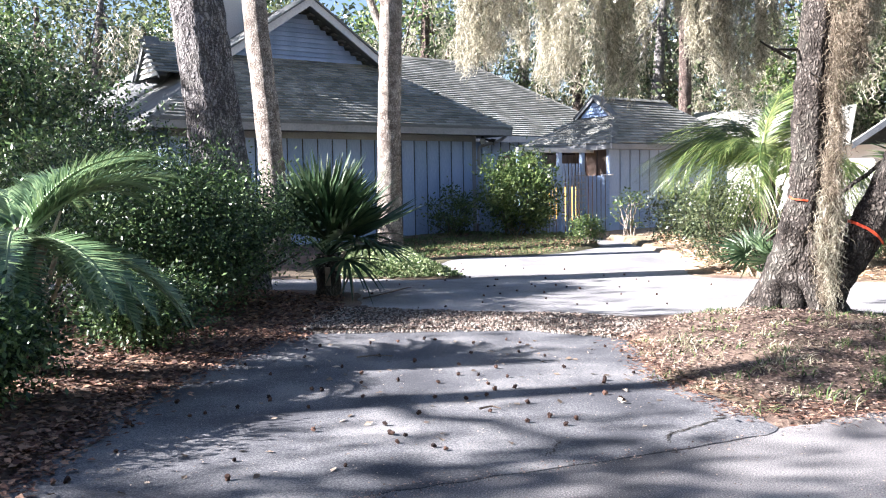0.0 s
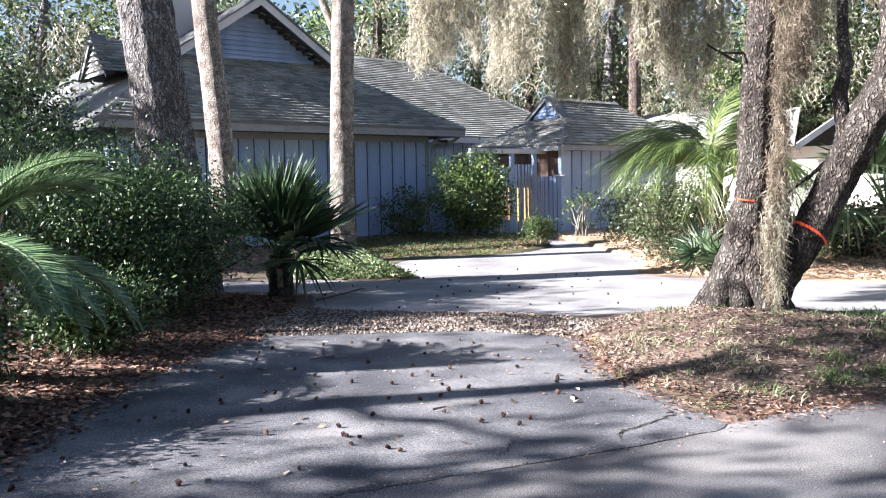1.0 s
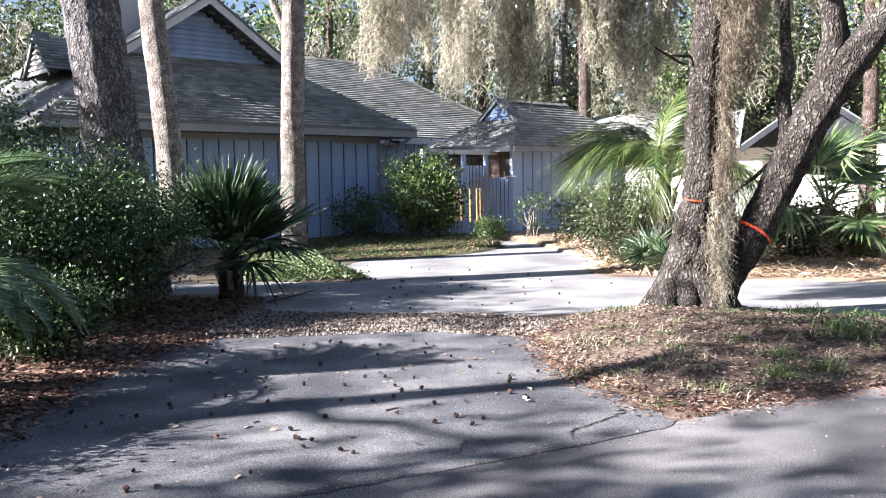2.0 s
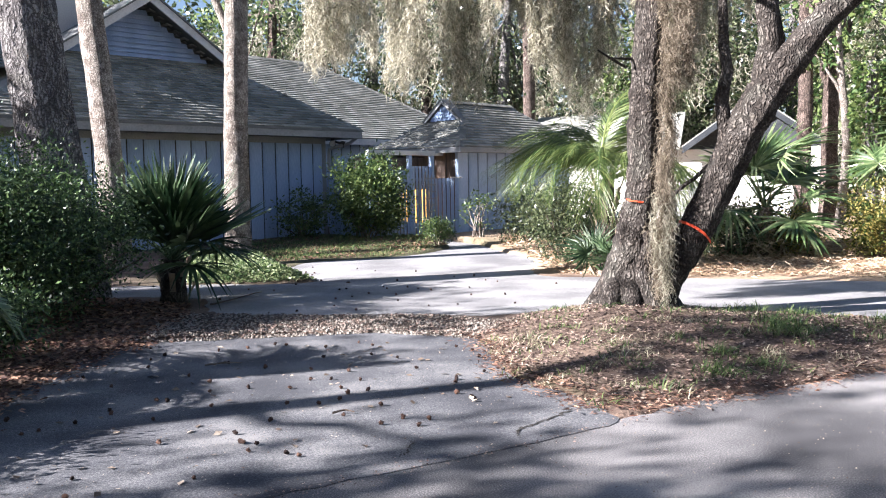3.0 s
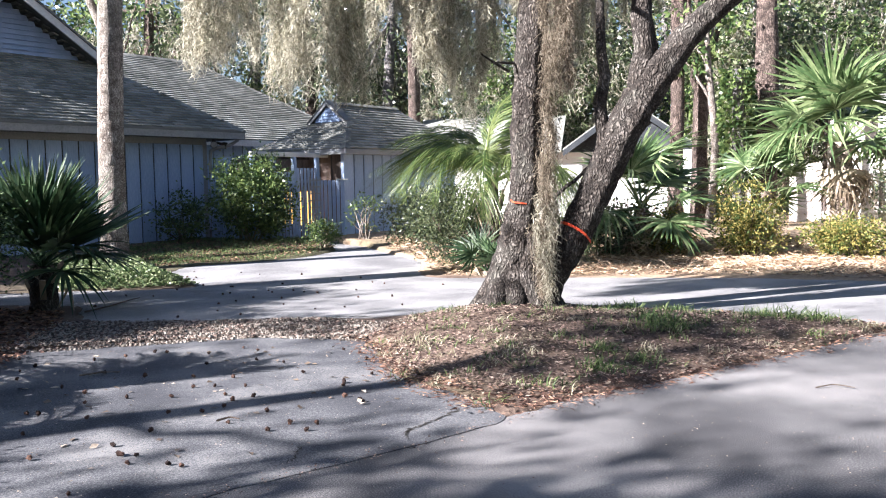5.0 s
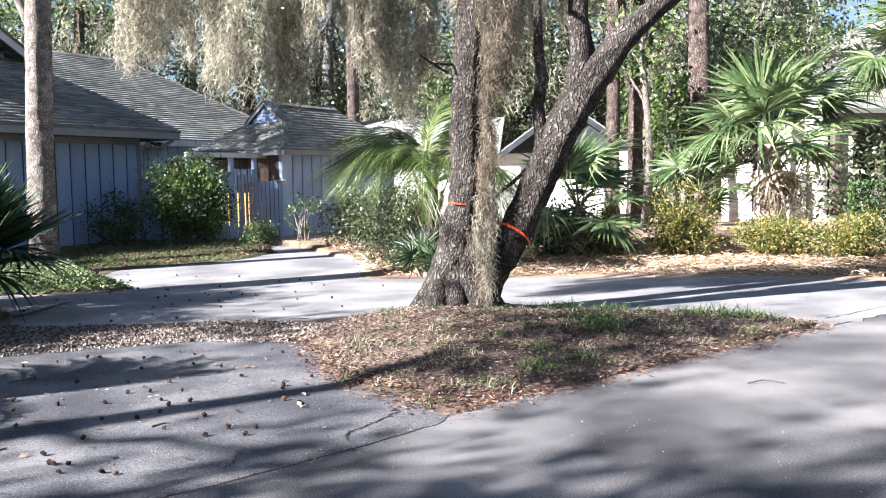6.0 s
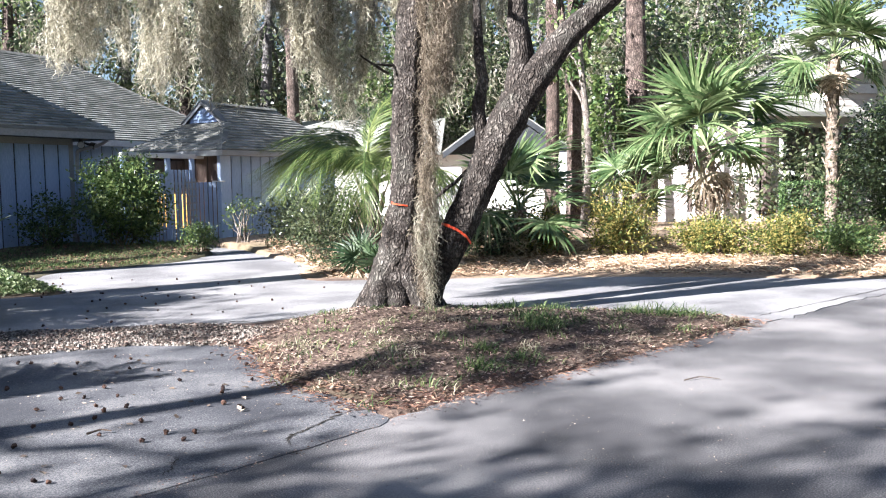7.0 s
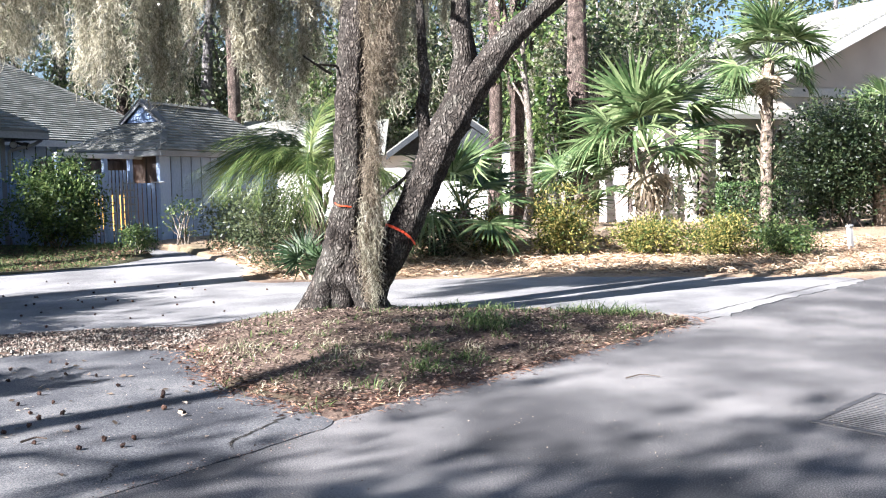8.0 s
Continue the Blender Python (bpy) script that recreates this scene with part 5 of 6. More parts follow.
# unseen trees added outside the view to cast the dappled shade
for q, (x, y, h, rr, n) in enumerate(((-19.0, 2.5, 10.5, 4.4, 52), (-15.6, -3.7, 11.5, 4.0, 17), (-21.8, 10.4, 11, 4.5, 26), (-21.1, 17.7, 11.5, 5.0, 66), (-32.5, 3.5, 15, 5.0, 18), (-11.9, -8.0, 9.5, 3.2, 10), (-29.4, 25.7, 13, 5.5, 32), (-15.5, 8.8, 7.2, 3.2, 28), (-17.0, 19.9, 11.0, 3.4, 30), (-15.2, 21.8, 12.6, 3.2, 44), (-13.6, 18.6, 9.4, 2.8, 34), (-15.4, 0.6, 9.5, 3.0, 13), (-13.4, 3.4, 9.0, 2.2, 7))):
    tree("added_shade_tree", "added unseen tree shading the drive", (x, y), [(0, 0, -0.1), (0.1, 0, 3), (0, 0.2, 6), (0.2, 0.3, h)], [0.3, 0.22, 0.19, 0.1], BARK_GREY, 40 + q, n, (0, 0, h), (rr, rr, 2.2), 195, 0.22, LEAF_OAK, 3, 0, 12, 0, 0.03, 0.55, group="trees off the drive", gaps=True)

# added woods behind the standpoint, never in view, closing off sky light
g = np.random.default_rng(55)
for q, b in enumerate((72, 84, 96, 108, 120, 133, 146, 160, 174, 188, 202, 215)):
    x, y = polar(b + g.normal(0, 2), g.uniform(19, 27))
    tree("woodland_tree", "added unseen oak across the road", (x, y), [(0, 0, -0.1), (0, 0, 6), (0.3, 0, 11)], [0.35, 0.3, 0.15], BARK_GREY, 500 + q, 40, (0, 0, 7.5), (4.6, 4.6, 5.0), 60, 0.45, LEAF_OAK, 3, 0, 8, 0, 0.03, 1.0, group="woodland trees")

# woods behind and to the right
g = np.random.default_rng(33)
woods = []
for bearing in np.linspace(-33, 62, 30):
    d = g.uniform(36, 46) + (14 if bearing > 43 else 0)
    woods.append((bearing + g.normal(0, 1.2), d, g.uniform(9, 13)))
for q, (b, d, h) in enumerate(woods):
    x, y = polar(b, d)
    lean = g.normal(0, 0.4, 2)
    tree("woodland_tree", "tall moss-hung tree in the woods behind", (x, y), [(0, 0, -0.1), (lean[0] * 0.3, lean[1] * 0.3, h * 0.5), (lean[0], lean[1], h)], [0.3, 0.24, 0.1], BARK_PINE if q % 2 else BARK_GREY, 100 + q,
         34, (0, 0, h * 0.6), (3.4, 3.2, h * 0.45), 125, 0.22, LEAF_OAK if q % 3 else LEAF_BRIGHT, 6, 80 if b > 8 else 40, 9, 0, 0.03, 0.75, 0.05, "woodland trees")
for q, (b, d, h, m) in enumerate(((34.5, 37, 9, 1), (36.5, 31, 8, 0), (38.5, 33, 8, 1), (41, 36, 9, 0), (43.5, 36, 8, 1), (49, 47, 11, 1), (56, 47, 12, 0), (22, 36, 8, 1), (27, 36, 9, 0), (14, 40, 9, 0))):
    x, y = polar(b, d)
    tree("woodland_tree", "sunlit broadleaf tree in the mossy woods", (x, y), [(0, 0, -0.1), (0.1, 0, h * 0.5), (0.2, 0.1, h)], [0.13, 0.1, 0.04], BARK_PALE, 150 + q, 44, (0, 0, h * 0.6), (2.1, 1.8, h * 0.38), 110, 0.2, LEAF_BRIGHT if m else LEAF_OAK, 8, 60, 8, 0, 0.03, 0.5, 0.045, "woodland trees")
# far screen of woods
for q, b in enumerate(np.linspace(-36, 66, 22)):
    x, y = polar(b + g.normal(0, 1), g.uniform(54, 66))
    tree("woodland_tree", "distant leafy tree closing the woods", (x, y), [(0, 0, -0.1), (0, 0, 6), (0.3, 0, 12)], [0.35, 0.3, 0.15], BARK_GREY, 200 + q, 36, (0, 0, 9.0), (4.4, 4.2, 7.8), 75, 0.4, LEAF_OAK, 4, 0, 8, 0, 0.03, 1.1, group="woodland trees")

# single trunks to be told apart on the right
for q, (x, y, h, r, bark, lab) in enumerate(((14.33, 22.88, 12, 0.2, BARK_PINE, "reddish pine trunk in the sunny woods"), (15.45, 23.36, 10, 0.22, BARK_PINE, "grey-brown tree trunk in the woods"),
                                            (15.75, 20.68, 12, 0.31, BARK_PINE, "thick dark pine trunk with moss"), (9.2, 33.5, 12, 0.25, BARK_PINE, "dark pine trunk behind the house"))):
    tree("pine_tree", lab, (x, y), [(0.0, 0, -0.1), (0.02, 0, 2), (0.06, 0, 5), (-0.05, 0, h)], [r * 1.25, r, r * 0.95, r * 0.6], bark, 300 + q, 9, (0, 0, h + 0.5), (1.8, 1.8, 1.2), 110, 0.16, LEAF_OAK, 5, 8 if q == 2 else 0, 14, 7, 0.04, 0.5, 0.03, "pine trees")
tree("sapling", "pale slender crooked young trunk", (14.55, 21.5), [(0, 0, -0.05), (0.1, -0.05, 1.2), (0.12, -0.1, 2.6), (-0.05, 0.0, 4.6), (-0.1, 0, 6)], [0.15, 0.12, 0.11, 0.10, 0.06], BARK_PALE, 320, 14, (0, 0, 5.6), (1.5, 1.5, 1.2), 60, 0.2, LEAF_BRIGHT, 6, 0, 10, 0, 0.03, 0.45)


def vine_column(x, y, h, r, seed):
    g = np.random.default_rng(seed)
    t = thing("ivy_clad_trunk", "tree trunk wrapped in bright green ivy", "tree", pose(x, y, 0))
    part("trunk", quick("trunk", *tube([(0, 0, -0.1), (0.05, 0, h / 2), (0, 0, h)], [r, r * 0.9, r * 0.7], 10, 0.05, seed), BARK_GREY, True), t)
    n = 2600
    a, z = g.uniform(0, 2 * np.pi, n), g.uniform(0.2, 1, n) ** 0.8 * h
    rr = r + 0.10 + 0.14 * np.abs(np.sin(z * 1.7 + a))
    P = np.stack([np.cos(a) * rr, np.sin(a) * rr, z], -1)
    part("ivy", quick("ivy", *leaves(P, np.stack([np.cos(a), np.sin(a), -0.6 + 0 * a], -1) + g.normal(0, 0.4, (n, 3)), 0.13 * g.uniform(0.6, 1.3, n), 0.8, g=g), LEAF_BRIGHT), t)


vine_column(14.6, 20.3, 4.4, 0.2, 5)


# ---------------------------------------------------------------- shrubs
def shrub(name, label, base, size, n_clump, per, leaf, mat, seed, spread=0.16, stems=7, stem_mat=None, wide=0.45, group="", shell=0.55, overhang=0.0):
    """Stems from the ground and leaf clumps over an uneven dome."""
    g = np.random.default_rng(seed)
    rx, ry, h = size
    t = thing(name, label, "shrub", pose(base[0], base[1], float(height(np.array(base[0]), np.array(base[1]))) if len(base) < 3 else base[2]), group)
    d = unit(g.normal(size=(n_clump, 3)))
    lump = 1 + 0.18 * np.sin(3 * np.arctan2(d[:, 1], d[:, 0]) + seed) + 0.12 * g.normal(size=n_clump)
    C = d * np.array([rx, ry, h * 0.52]) * (g.uniform(shell, 1, n_clump) * lump)[:, None] + np.array([0, 0, h * 0.5])
    C[:, 2] = np.clip(C[:, 2] + overhang * 0.08 * h, 0.08, h * 1.02)
    C[:, :2] *= (1 - overhang * np.clip(1 - C[:, 2:] / (0.5 * h), 0, 1))
    for q in range(stems):
        L = limb_path((g.normal(0, rx * 0.15), g.normal(0, ry * 0.15), -0.03), C[q], 0.05, g, 6)
        part("stem", quick("stem", *tube(L, np.linspace(0.022, 0.008, 6), 5, 0.1, seed + q), stem_mat or TWIG, True), t)
    part("foliage", quick("foliage", *crown(C, per, spread, leaf, g, wide, 0.0), mat), t)
    return t


shrub("azalea", "dense dark green azalea bush above fallen leaves", (-3.15, 9.6), (1.5, 1.1, 1.75), 620, 80, 0.047, LEAF_DARK, 1, 0.16, shell=0.3, overhang=0.22)
shrub("azalea", "dense dark green azalea bush above fallen leaves", (-3.9, 10.4), (1.5, 1.1, 1.95), 480, 72, 0.047, LEAF_DARK, 2, 0.17, shell=0.3, overhang=0.5)
shrub("azalea", "dense dark azalea reaching toward the palmetto", (-2.75, 10.9), (0.85, 0.85, 1.4), 330, 72, 0.047, LEAF_DARK, 3, 0.15, shell=0.3, overhang=0.5)
shrub("azalea", "low leafy azalea at the bed's edge", (-3.2, 5.5), (0.75, 0.8, 0.8), 330, 60, 0.05, LEAF_DARK, 4, 0.13, shell=0.3, overhang=0.5)
shrub("azalea", "low leafy azalea beside the road", (-3.35, 5.1), (0.75, 0.8, 0.9), 320, 60, 0.05, LEAF_DARK, 5, 0.13, shell=0.3, overhang=0.5)
shrub("azalea", "low leafy azalea under the fern-like palm", (-2.75, 7.9), (0.6, 0.6, 0.6), 200, 50, 0.05, LEAF_DARK, 6, 0.13, shell=0.3, overhang=0.5)
shrub("azalea", "thin-leaved tall bush before the oak trunk", (-4.6, 12.0), (1.3, 1.0, 2.3), 240, 40, 0.06, LEAF_OAK, 7, 0.2)
shrub("tall_bush", "tall dark broadleaf bush beside the house", (-6.6, 15.0), (1.4, 1.3, 2.5), 210, 60, 0.10, LEAF_DARK, 8, 0.3)
shrub("tall_bush", "tall dark broadleaf bush beside the house", (-9.2, 17.2), (2.1, 1.9, 5.0), 330, 60, 0.11, LEAF_DARK, 9, 0.34)
shrub("tall_bush", "dark broadleaf bush against the house corner", (-7.5, 18.4), (1.35, 1.0, 3.9), 190, 46, 0.11, LEAF_DARK, 31, 0.3)
shrub("tall_bush", "leafy undergrowth at the house's far side", (-9.5, 21.0), (2.2, 1.6, 4.0), 260, 50, 0.12, LEAF_OAK, 10, 0.4)
shrub("gate_shrub", "bright green broadleaf shrub beside the garden gate", (1.95, 22.2), (0.98, 0.75, 2.1), 300, 36, 0.10, LEAF_BRIGHT, 11, 0.17, 9)
shrub("wall_shrub", "thin green shrub against the grey boards", (0.25, 22.9), (0.62, 0.4, 1.15), 75, 30, 0.09, LEAF_BRIGHT, 12, 0.13, 8)
shrub("low_shrub", "small round green shrub beside the path", (3.25, 19.75), (0.33, 0.33, 0.65), 60, 34, 0.06, LEAF_BRIGHT, 13, 0.09)
shrub("pale_stemmed_shrub", "sparse shrub with pale bare stems by the wall", (4.55, 21.2), (0.6, 0.4, 1.25), 22, 22, 0.08, LEAF_BRIGHT, 14, 0.10, 12, BARK_PALE)
# darker oak leaf colour stands in for the palm's shade on this shrub
shrub("mixed_shrub", "yellow-green shrub behind the feather palm", (4.95, 15.0), (0.95, 0.8, 1.55), 210, 50, 0.06, LEAF_OAK, 15, 0.18)
shrub("mixed_shrub", "dark green shrub in front of the pavilion", (5.65, 19.6), (0.95, 0.7, 1.25), 170, 40, 0.08, LEAF_OAK, 16, 0.2)
shrub("mixed_shrub", "dark green shrub behind the leaning oak", (8.2, 15.4), (1.3, 0.8, 1.0), 150, 45, 0.08, LEAF_OAK, 17, 0.2)
shrub("yellow_shrub", "sunlit yellow-green shrub on the straw bank", (10.25, 13.9), (0.62, 0.6, 1.3), 150, 55, 0.06, LEAF_YELLOW, 18, 0.13, 12, shell=0.25)
shrub("yellow_shrub", "low yellowing shrub on the straw bank", (11.6, 12.9), (0.9, 0.6, 0.75), 150, 45, 0.06, LEAF_YELLOW, 19, 0.13, 12, shell=0.25)
shrub("yellow_shrub", "low yellowing shrub on the straw bank", (12.5, 12.0), (0.9, 0.6, 0.8), 150, 45, 0.06, LEAF_YELLOW, 20, 0.13, 12, shell=0.25)
shrub("yellow_shrub", "low green and yellow shrub at the bank's end", (13.3, 11.2), (0.8, 0.6, 0.7), 130, 45, 0.06, LEAF_BRIGHT, 21, 0.13, 12, shell=0.25)
shrub("yellow_shrub", "yellow-green shrub under the fan palms", (9.0, 15.0), (0.7, 0.5, 0.9), 110, 45, 0.06, LEAF_YELLOW, 22, 0.13, 12, shell=0.25)
shrub("dark_bush", "large dark broadleaf bush by the neighbour's drive", (20.2, 15.4), (1.7, 1.5, 3.3), 330, 60, 0.11, LEAF_SHADED, 23, 0.24, 12, shell=0.3, overhang=0.7)
shrub("dark_bush", "large dark broadleaf bush by the neighbour's drive", (22.4, 15.3), (1.7, 1.5, 3.4), 330, 60, 0.11, LEAF_SHADED, 24, 0.24, 12, shell=0.3, overhang=0.7)
for q, (b, d, h) in enumerate(((37, 36, 2.2), (41, 37, 2.6), (46, 36, 3.0), (47.5, 29, 2.6), (52, 34, 3.0), (58, 34, 3.5), (20, 36, 3.0), (-22, 30, 4.0), (-27, 26, 4.5), (-30, 20, 5.0))):
    x, y = polar(b, d)
    shrub("undergrowth", "tangled green undergrowth in the woods", (x, y, 0), (2.6, 1.6, h), 110, 42, 0.18, LEAF_OAK if q % 2 else LEAF_BRIGHT, 400 + q, 0.45, 4, group="undergrowth clumps")


def ivy_bed():
    g = np.random.default_rng(8)
    poly = [(-1.6, 13.8), (-0.6, 13.55), (0.32, 13.65), (0.1, 14.3), (-0.2, 15.4), (-0.4, 17.5), (-1.8, 18.4), (-2.4, 16.0)]
    Q = scatter(poly, 19000, g)
    dd = dist_to(poly, Q[:, 0], Q[:, 1])
    z = 0.04 + np.clip(dd / 0.35, 0, 1) * 0.22 * g.random(len(Q)) ** 0.5
    P = np.stack([Q[:, 0], Q[:, 1], z], -1)
    D = np.stack([g.normal(size=len(Q)), g.normal(size=len(Q)), 0.1 + 0.3 * g.random(len(Q))], -1)
    tagged(new("ivy_bed", quick("ivy_bed", *leaves(P, D, 0.052 * g.uniform(0.6, 1.3, len(Q)), 0.8, 0.08, g), LEAF_IVY)), "low green ivy carpet round the tree foot", "ivy", kind="stuff")


ivy_bed()


def hedge(x, y, lx, ly, h, turn, seed):
    g = np.random.default_rng(seed)
    n = 9000
    t = thing("clipped_hedge", "dark clipped box hedge before the neighbour's house", "hedge", pose(x, y, 0, 0, 0, turn))
    P = g.uniform(-1, 1, (n, 3))
    ax = g.integers(0, 3, n)
    P[np.arange(n), ax] = np.sign(P[np.arange(n), ax]) * g.uniform(0.9, 1.02, n)
    P = P * np.array([lx / 2, ly / 2, h / 2]) + np.array([0, 0, h / 2])
    part("foliage", quick("foliage", *leaves(P, g.normal(size=(n, 3)), 0.07 * g.uniform(0.6, 1.2, n), 0.6, g=g), LEAF_DARK), t)
    part("stem", quick("stem", *tube([(0, 0, -0.05), (0, 0, h * 0.7)], [0.05, 0.03], 6), TWIG), t)


hedge(19.7, 17.2, 2.6, 0.9, 1.35, -48, 3)


# ---------------------------------------------------------------- palms
def fan_leaf(seed, blades=26, radius=0.75, arc=250, droop=0.35, petiole=0.6, mat=FAN_GREEN):
    """One fan leaf: its stalk runs along +x, the blades radiate from the stalk's end."""
    g = np.random.default_rng(seed)
    a = np.radians(np.linspace(-arc / 2, arc / 2, blades)) + g.normal(0, 0.03, blades)
    L = radius * (0.72 + 0.28 * np.cos(a * 0.5)) * g.uniform(0.88, 1.08, blades)
    s = np.linspace(0, 1, 6)
    hub = np.array([petiole, 0, 0.12 * petiole])
    d = np.stack([np.cos(a), np.sin(a), 0.25 * np.abs(np.sin(a))], -1)
    path = hub + d[:, None] * (L[:, None] * s)[..., None]
    path[..., 2] -= droop * (L[:, None] * s ** 2.2) * g.uniform(0.6, 1.5, (blades, 1))
    W = np.array([0.25, 0.9, 1.0, 0.8, 0.45, 0.05]) * radius * 0.07
    side = np.stack([-np.sin(a), np.cos(a), g.normal(0, 0.35, blades)], -1)
    blade = ribbon(path, np.tile(W, (blades, 1)), side)
    stalk = tube(curve([(0, 0, 0), (petiole * 0.5, 0, 0.09 * petiole), tuple(hub)], 7), np.linspace(0.02, 0.011, 7), 5)
    return quick("frond", *merge(blade, stalk), mat)


FANS = [fan_leaf(1, 24, 0.78, 240, 0.18), fan_leaf(2, 22, 0.72, 220, 0.45), fan_leaf(3, 26, 0.85, 260, 0.1)]
FANS_STIFF = [fan_leaf(9, 26, 0.98, 135, 0.04, 0.42), fan_leaf(10, 26, 0.92, 120, 0.10, 0.5), fan_leaf(11, 26, 1.0, 145, 0.02, 0.4)]
FANS_BIG = [fan_leaf(6, 30, 0.85, 215, 0.35, 0.85, FAN_SUNLIT), fan_leaf(7, 28, 0.8, 200, 0.6, 0.95, FAN_SUNLIT), fan_leaf(8, 32, 0.9, 230, 0.25, 0.75, FAN_SUNLIT)]
FANS_DRY = [fan_leaf(4, 22, 0.6, 200, 0.9, 0.5, FAN_DRY), fan_leaf(5, 18, 0.55, 160, 1.2, 0.45, FAN_DRY)]


def fan_palm(label, base, trunk_h, trunk_r, fronds, scale, seed, dead=6, boots=20, low=-35, high=80, lean=(0, 0), bark=None, weep=(), fans=None):
    """A fan palm: fibrous trunk with old leaf bases, living fronds, dead ones hanging."""
    g = np.random.default_rng(seed)
    t = thing("fan_palm", label, "palm", pose(base[0], base[1], base[2] if len(base) > 2 else 0.0), "fan palms")
    top = np.array([lean[0], lean[1], trunk_h])
    P = curve([(0, 0, -0.05), tuple(top * 0.5), tuple(top)], 14)
    part("trunk", quick("trunk", *tube(P, np.linspace(trunk_r * 1.15, trunk_r, 14), 14, 0.07, seed), bark or BARK_PALM, True), t)
    boot = quick("leaf_base", *box(-0.035, 0.035, -0.012, 0.012, 0, 0.3), FAN_DRY)
    for q in range(boots):
        z = trunk_h * (0.25 + 0.75 * q / boots)
        a = q * 137.5
        o = top * (z / max(trunk_h, 0.01))
        part("leaf_base", boot, t, "", pose(o[0], o[1], z - 0.15) @ pose(0, 0, 0, 0, 0, a) @ pose(trunk_r * 0.95, 0, 0, 0, 28, 0) @ pose(0, 0, 0, 0, 0, 90))
    for q in range(fronds):
        e = low + (high - low) * (q + 0.5) / fronds + g.normal(0, 6)
        m = pose(top[0], top[1], trunk_h - 0.03) @ pose(0, 0, 0, 0, 0, q * 137.5 + g.normal(0, 12)) @ pose(0, 0, 0, 0, -e, 0) @ pose(0, 0, 0, g.normal(0, 25), 0, 0)
        s = scale * g.uniform(0.8, 1.1)
        part("frond", (fans or FANS)[q % 3], t, "", m @ Matrix.Diagonal((s, s, s, 1)))
    for q, (az, e) in enumerate(weep):
        part("frond", FANS[1], t, "", pose(top[0], top[1], trunk_h - 0.05) @ pose(0, 0, 0, 0, 0, az) @ pose(0, 0, 0, 0, -e, 0) @ Matrix.Diagonal((scale, scale, scale, 1)))
    for q in range(dead):
        m = pose(top[0], top[1], trunk_h - 0.12) @ pose(0, 0, 0, 0, 0, q * 100 + g.normal(0, 20)) @ pose(0, 0, 0, 0, g.uniform(58, 82), 0)
        s = scale * g.uniform(0.75, 1.0)
        part("dead_frond", FANS_DRY[q % 2], t, "brown dead frond hanging down", m @ Matrix.Diagonal((s, s, s, 1)))
    return t


fan_palm("dark green palmetto with stiff fan leaves by the drive", (-1.55, 11.75, 0.02), 0.55, 0.15, 20, 0.98, 1, 0, 6, 22, 84, bark=BARK_DARK, weep=((-15, 8), (-60, -6), (25, 4), (-40, 18)), fans=FANS_STIFF)
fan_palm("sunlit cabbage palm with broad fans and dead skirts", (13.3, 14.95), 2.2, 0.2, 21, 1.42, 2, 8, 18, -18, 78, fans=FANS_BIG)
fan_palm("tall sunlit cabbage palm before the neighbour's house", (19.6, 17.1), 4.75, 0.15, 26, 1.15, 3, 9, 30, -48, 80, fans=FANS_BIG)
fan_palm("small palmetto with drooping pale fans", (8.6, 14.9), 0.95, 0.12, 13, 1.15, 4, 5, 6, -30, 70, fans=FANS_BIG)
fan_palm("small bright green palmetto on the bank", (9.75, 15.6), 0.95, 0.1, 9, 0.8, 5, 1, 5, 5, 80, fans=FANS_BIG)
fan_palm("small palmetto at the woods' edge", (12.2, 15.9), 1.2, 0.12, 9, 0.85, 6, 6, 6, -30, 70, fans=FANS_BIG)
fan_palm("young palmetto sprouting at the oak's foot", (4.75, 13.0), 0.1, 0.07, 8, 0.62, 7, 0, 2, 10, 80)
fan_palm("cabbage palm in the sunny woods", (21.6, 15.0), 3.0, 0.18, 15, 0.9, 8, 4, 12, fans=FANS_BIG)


def feather_leaf(length, pairs, leaflet, arch, mat, seed, vee=35, droop=0.3, width=0.016):
    """One feather leaf along +x: an arching midrib with two rows of narrow leaflets."""
    g = np.random.default_rng(seed)
    n = 26
    s = np.linspace(0, 1, n)
    th = np.radians(22 - 115 * arch * s ** 1.25)
    rib = np.concatenate([np.zeros((1, 3)), np.cumsum(np.stack([np.cos(th), 0 * th, np.sin(th)], -1)[:-1] * length / (n - 1), 0)])
    tang = unit(np.gradient(rib, axis=0))
    f = np.linspace(0.14, 0.99, pairs)
    o = np.stack([np.interp(f, s, rib[:, c]) for c in range(3)], -1)
    d = unit(np.stack([np.interp(f, s, tang[:, c]) for c in range(3)], -1))
    ps, ss = [], []
    L = leaflet * np.sin(np.clip(f * 1.05, 0, 1) * np.pi * 0.86 + 0.35) ** 0.8
    k5 = np.linspace(0, 1, 5)
    for sgn in (-1, 1):
        lat = np.array([0, sgn, 0.0])
        up = np.cross(d, np.array([0, 1.0, 0]))
        up = np.where(up[:, 2:] < 0, -up, up)
        v = unit(lat * math.cos(radians(vee)) + up * math.sin(radians(vee)) + d * 0.75) + g.normal(0, 0.06, (pairs, 3))
        p = o[:, None] + v[:, None] * (L[:, None] * k5)[..., None]
        p[..., 2] -= droop * L[:, None] * k5 ** 2
        ps.append(p)
        ss.append(np.cross(v, up) * 0 + d)
    V = ribbon(np.concatenate(ps), np.tile(np.array([0.7, 1, 0.9, 0.6, 0.08]) * width, (2 * pairs, 1)), np.concatenate(ss))
    return quick("frond", *merge(V, tube(rib, np.linspace(0.018, 0.004, n), 5)), mat)


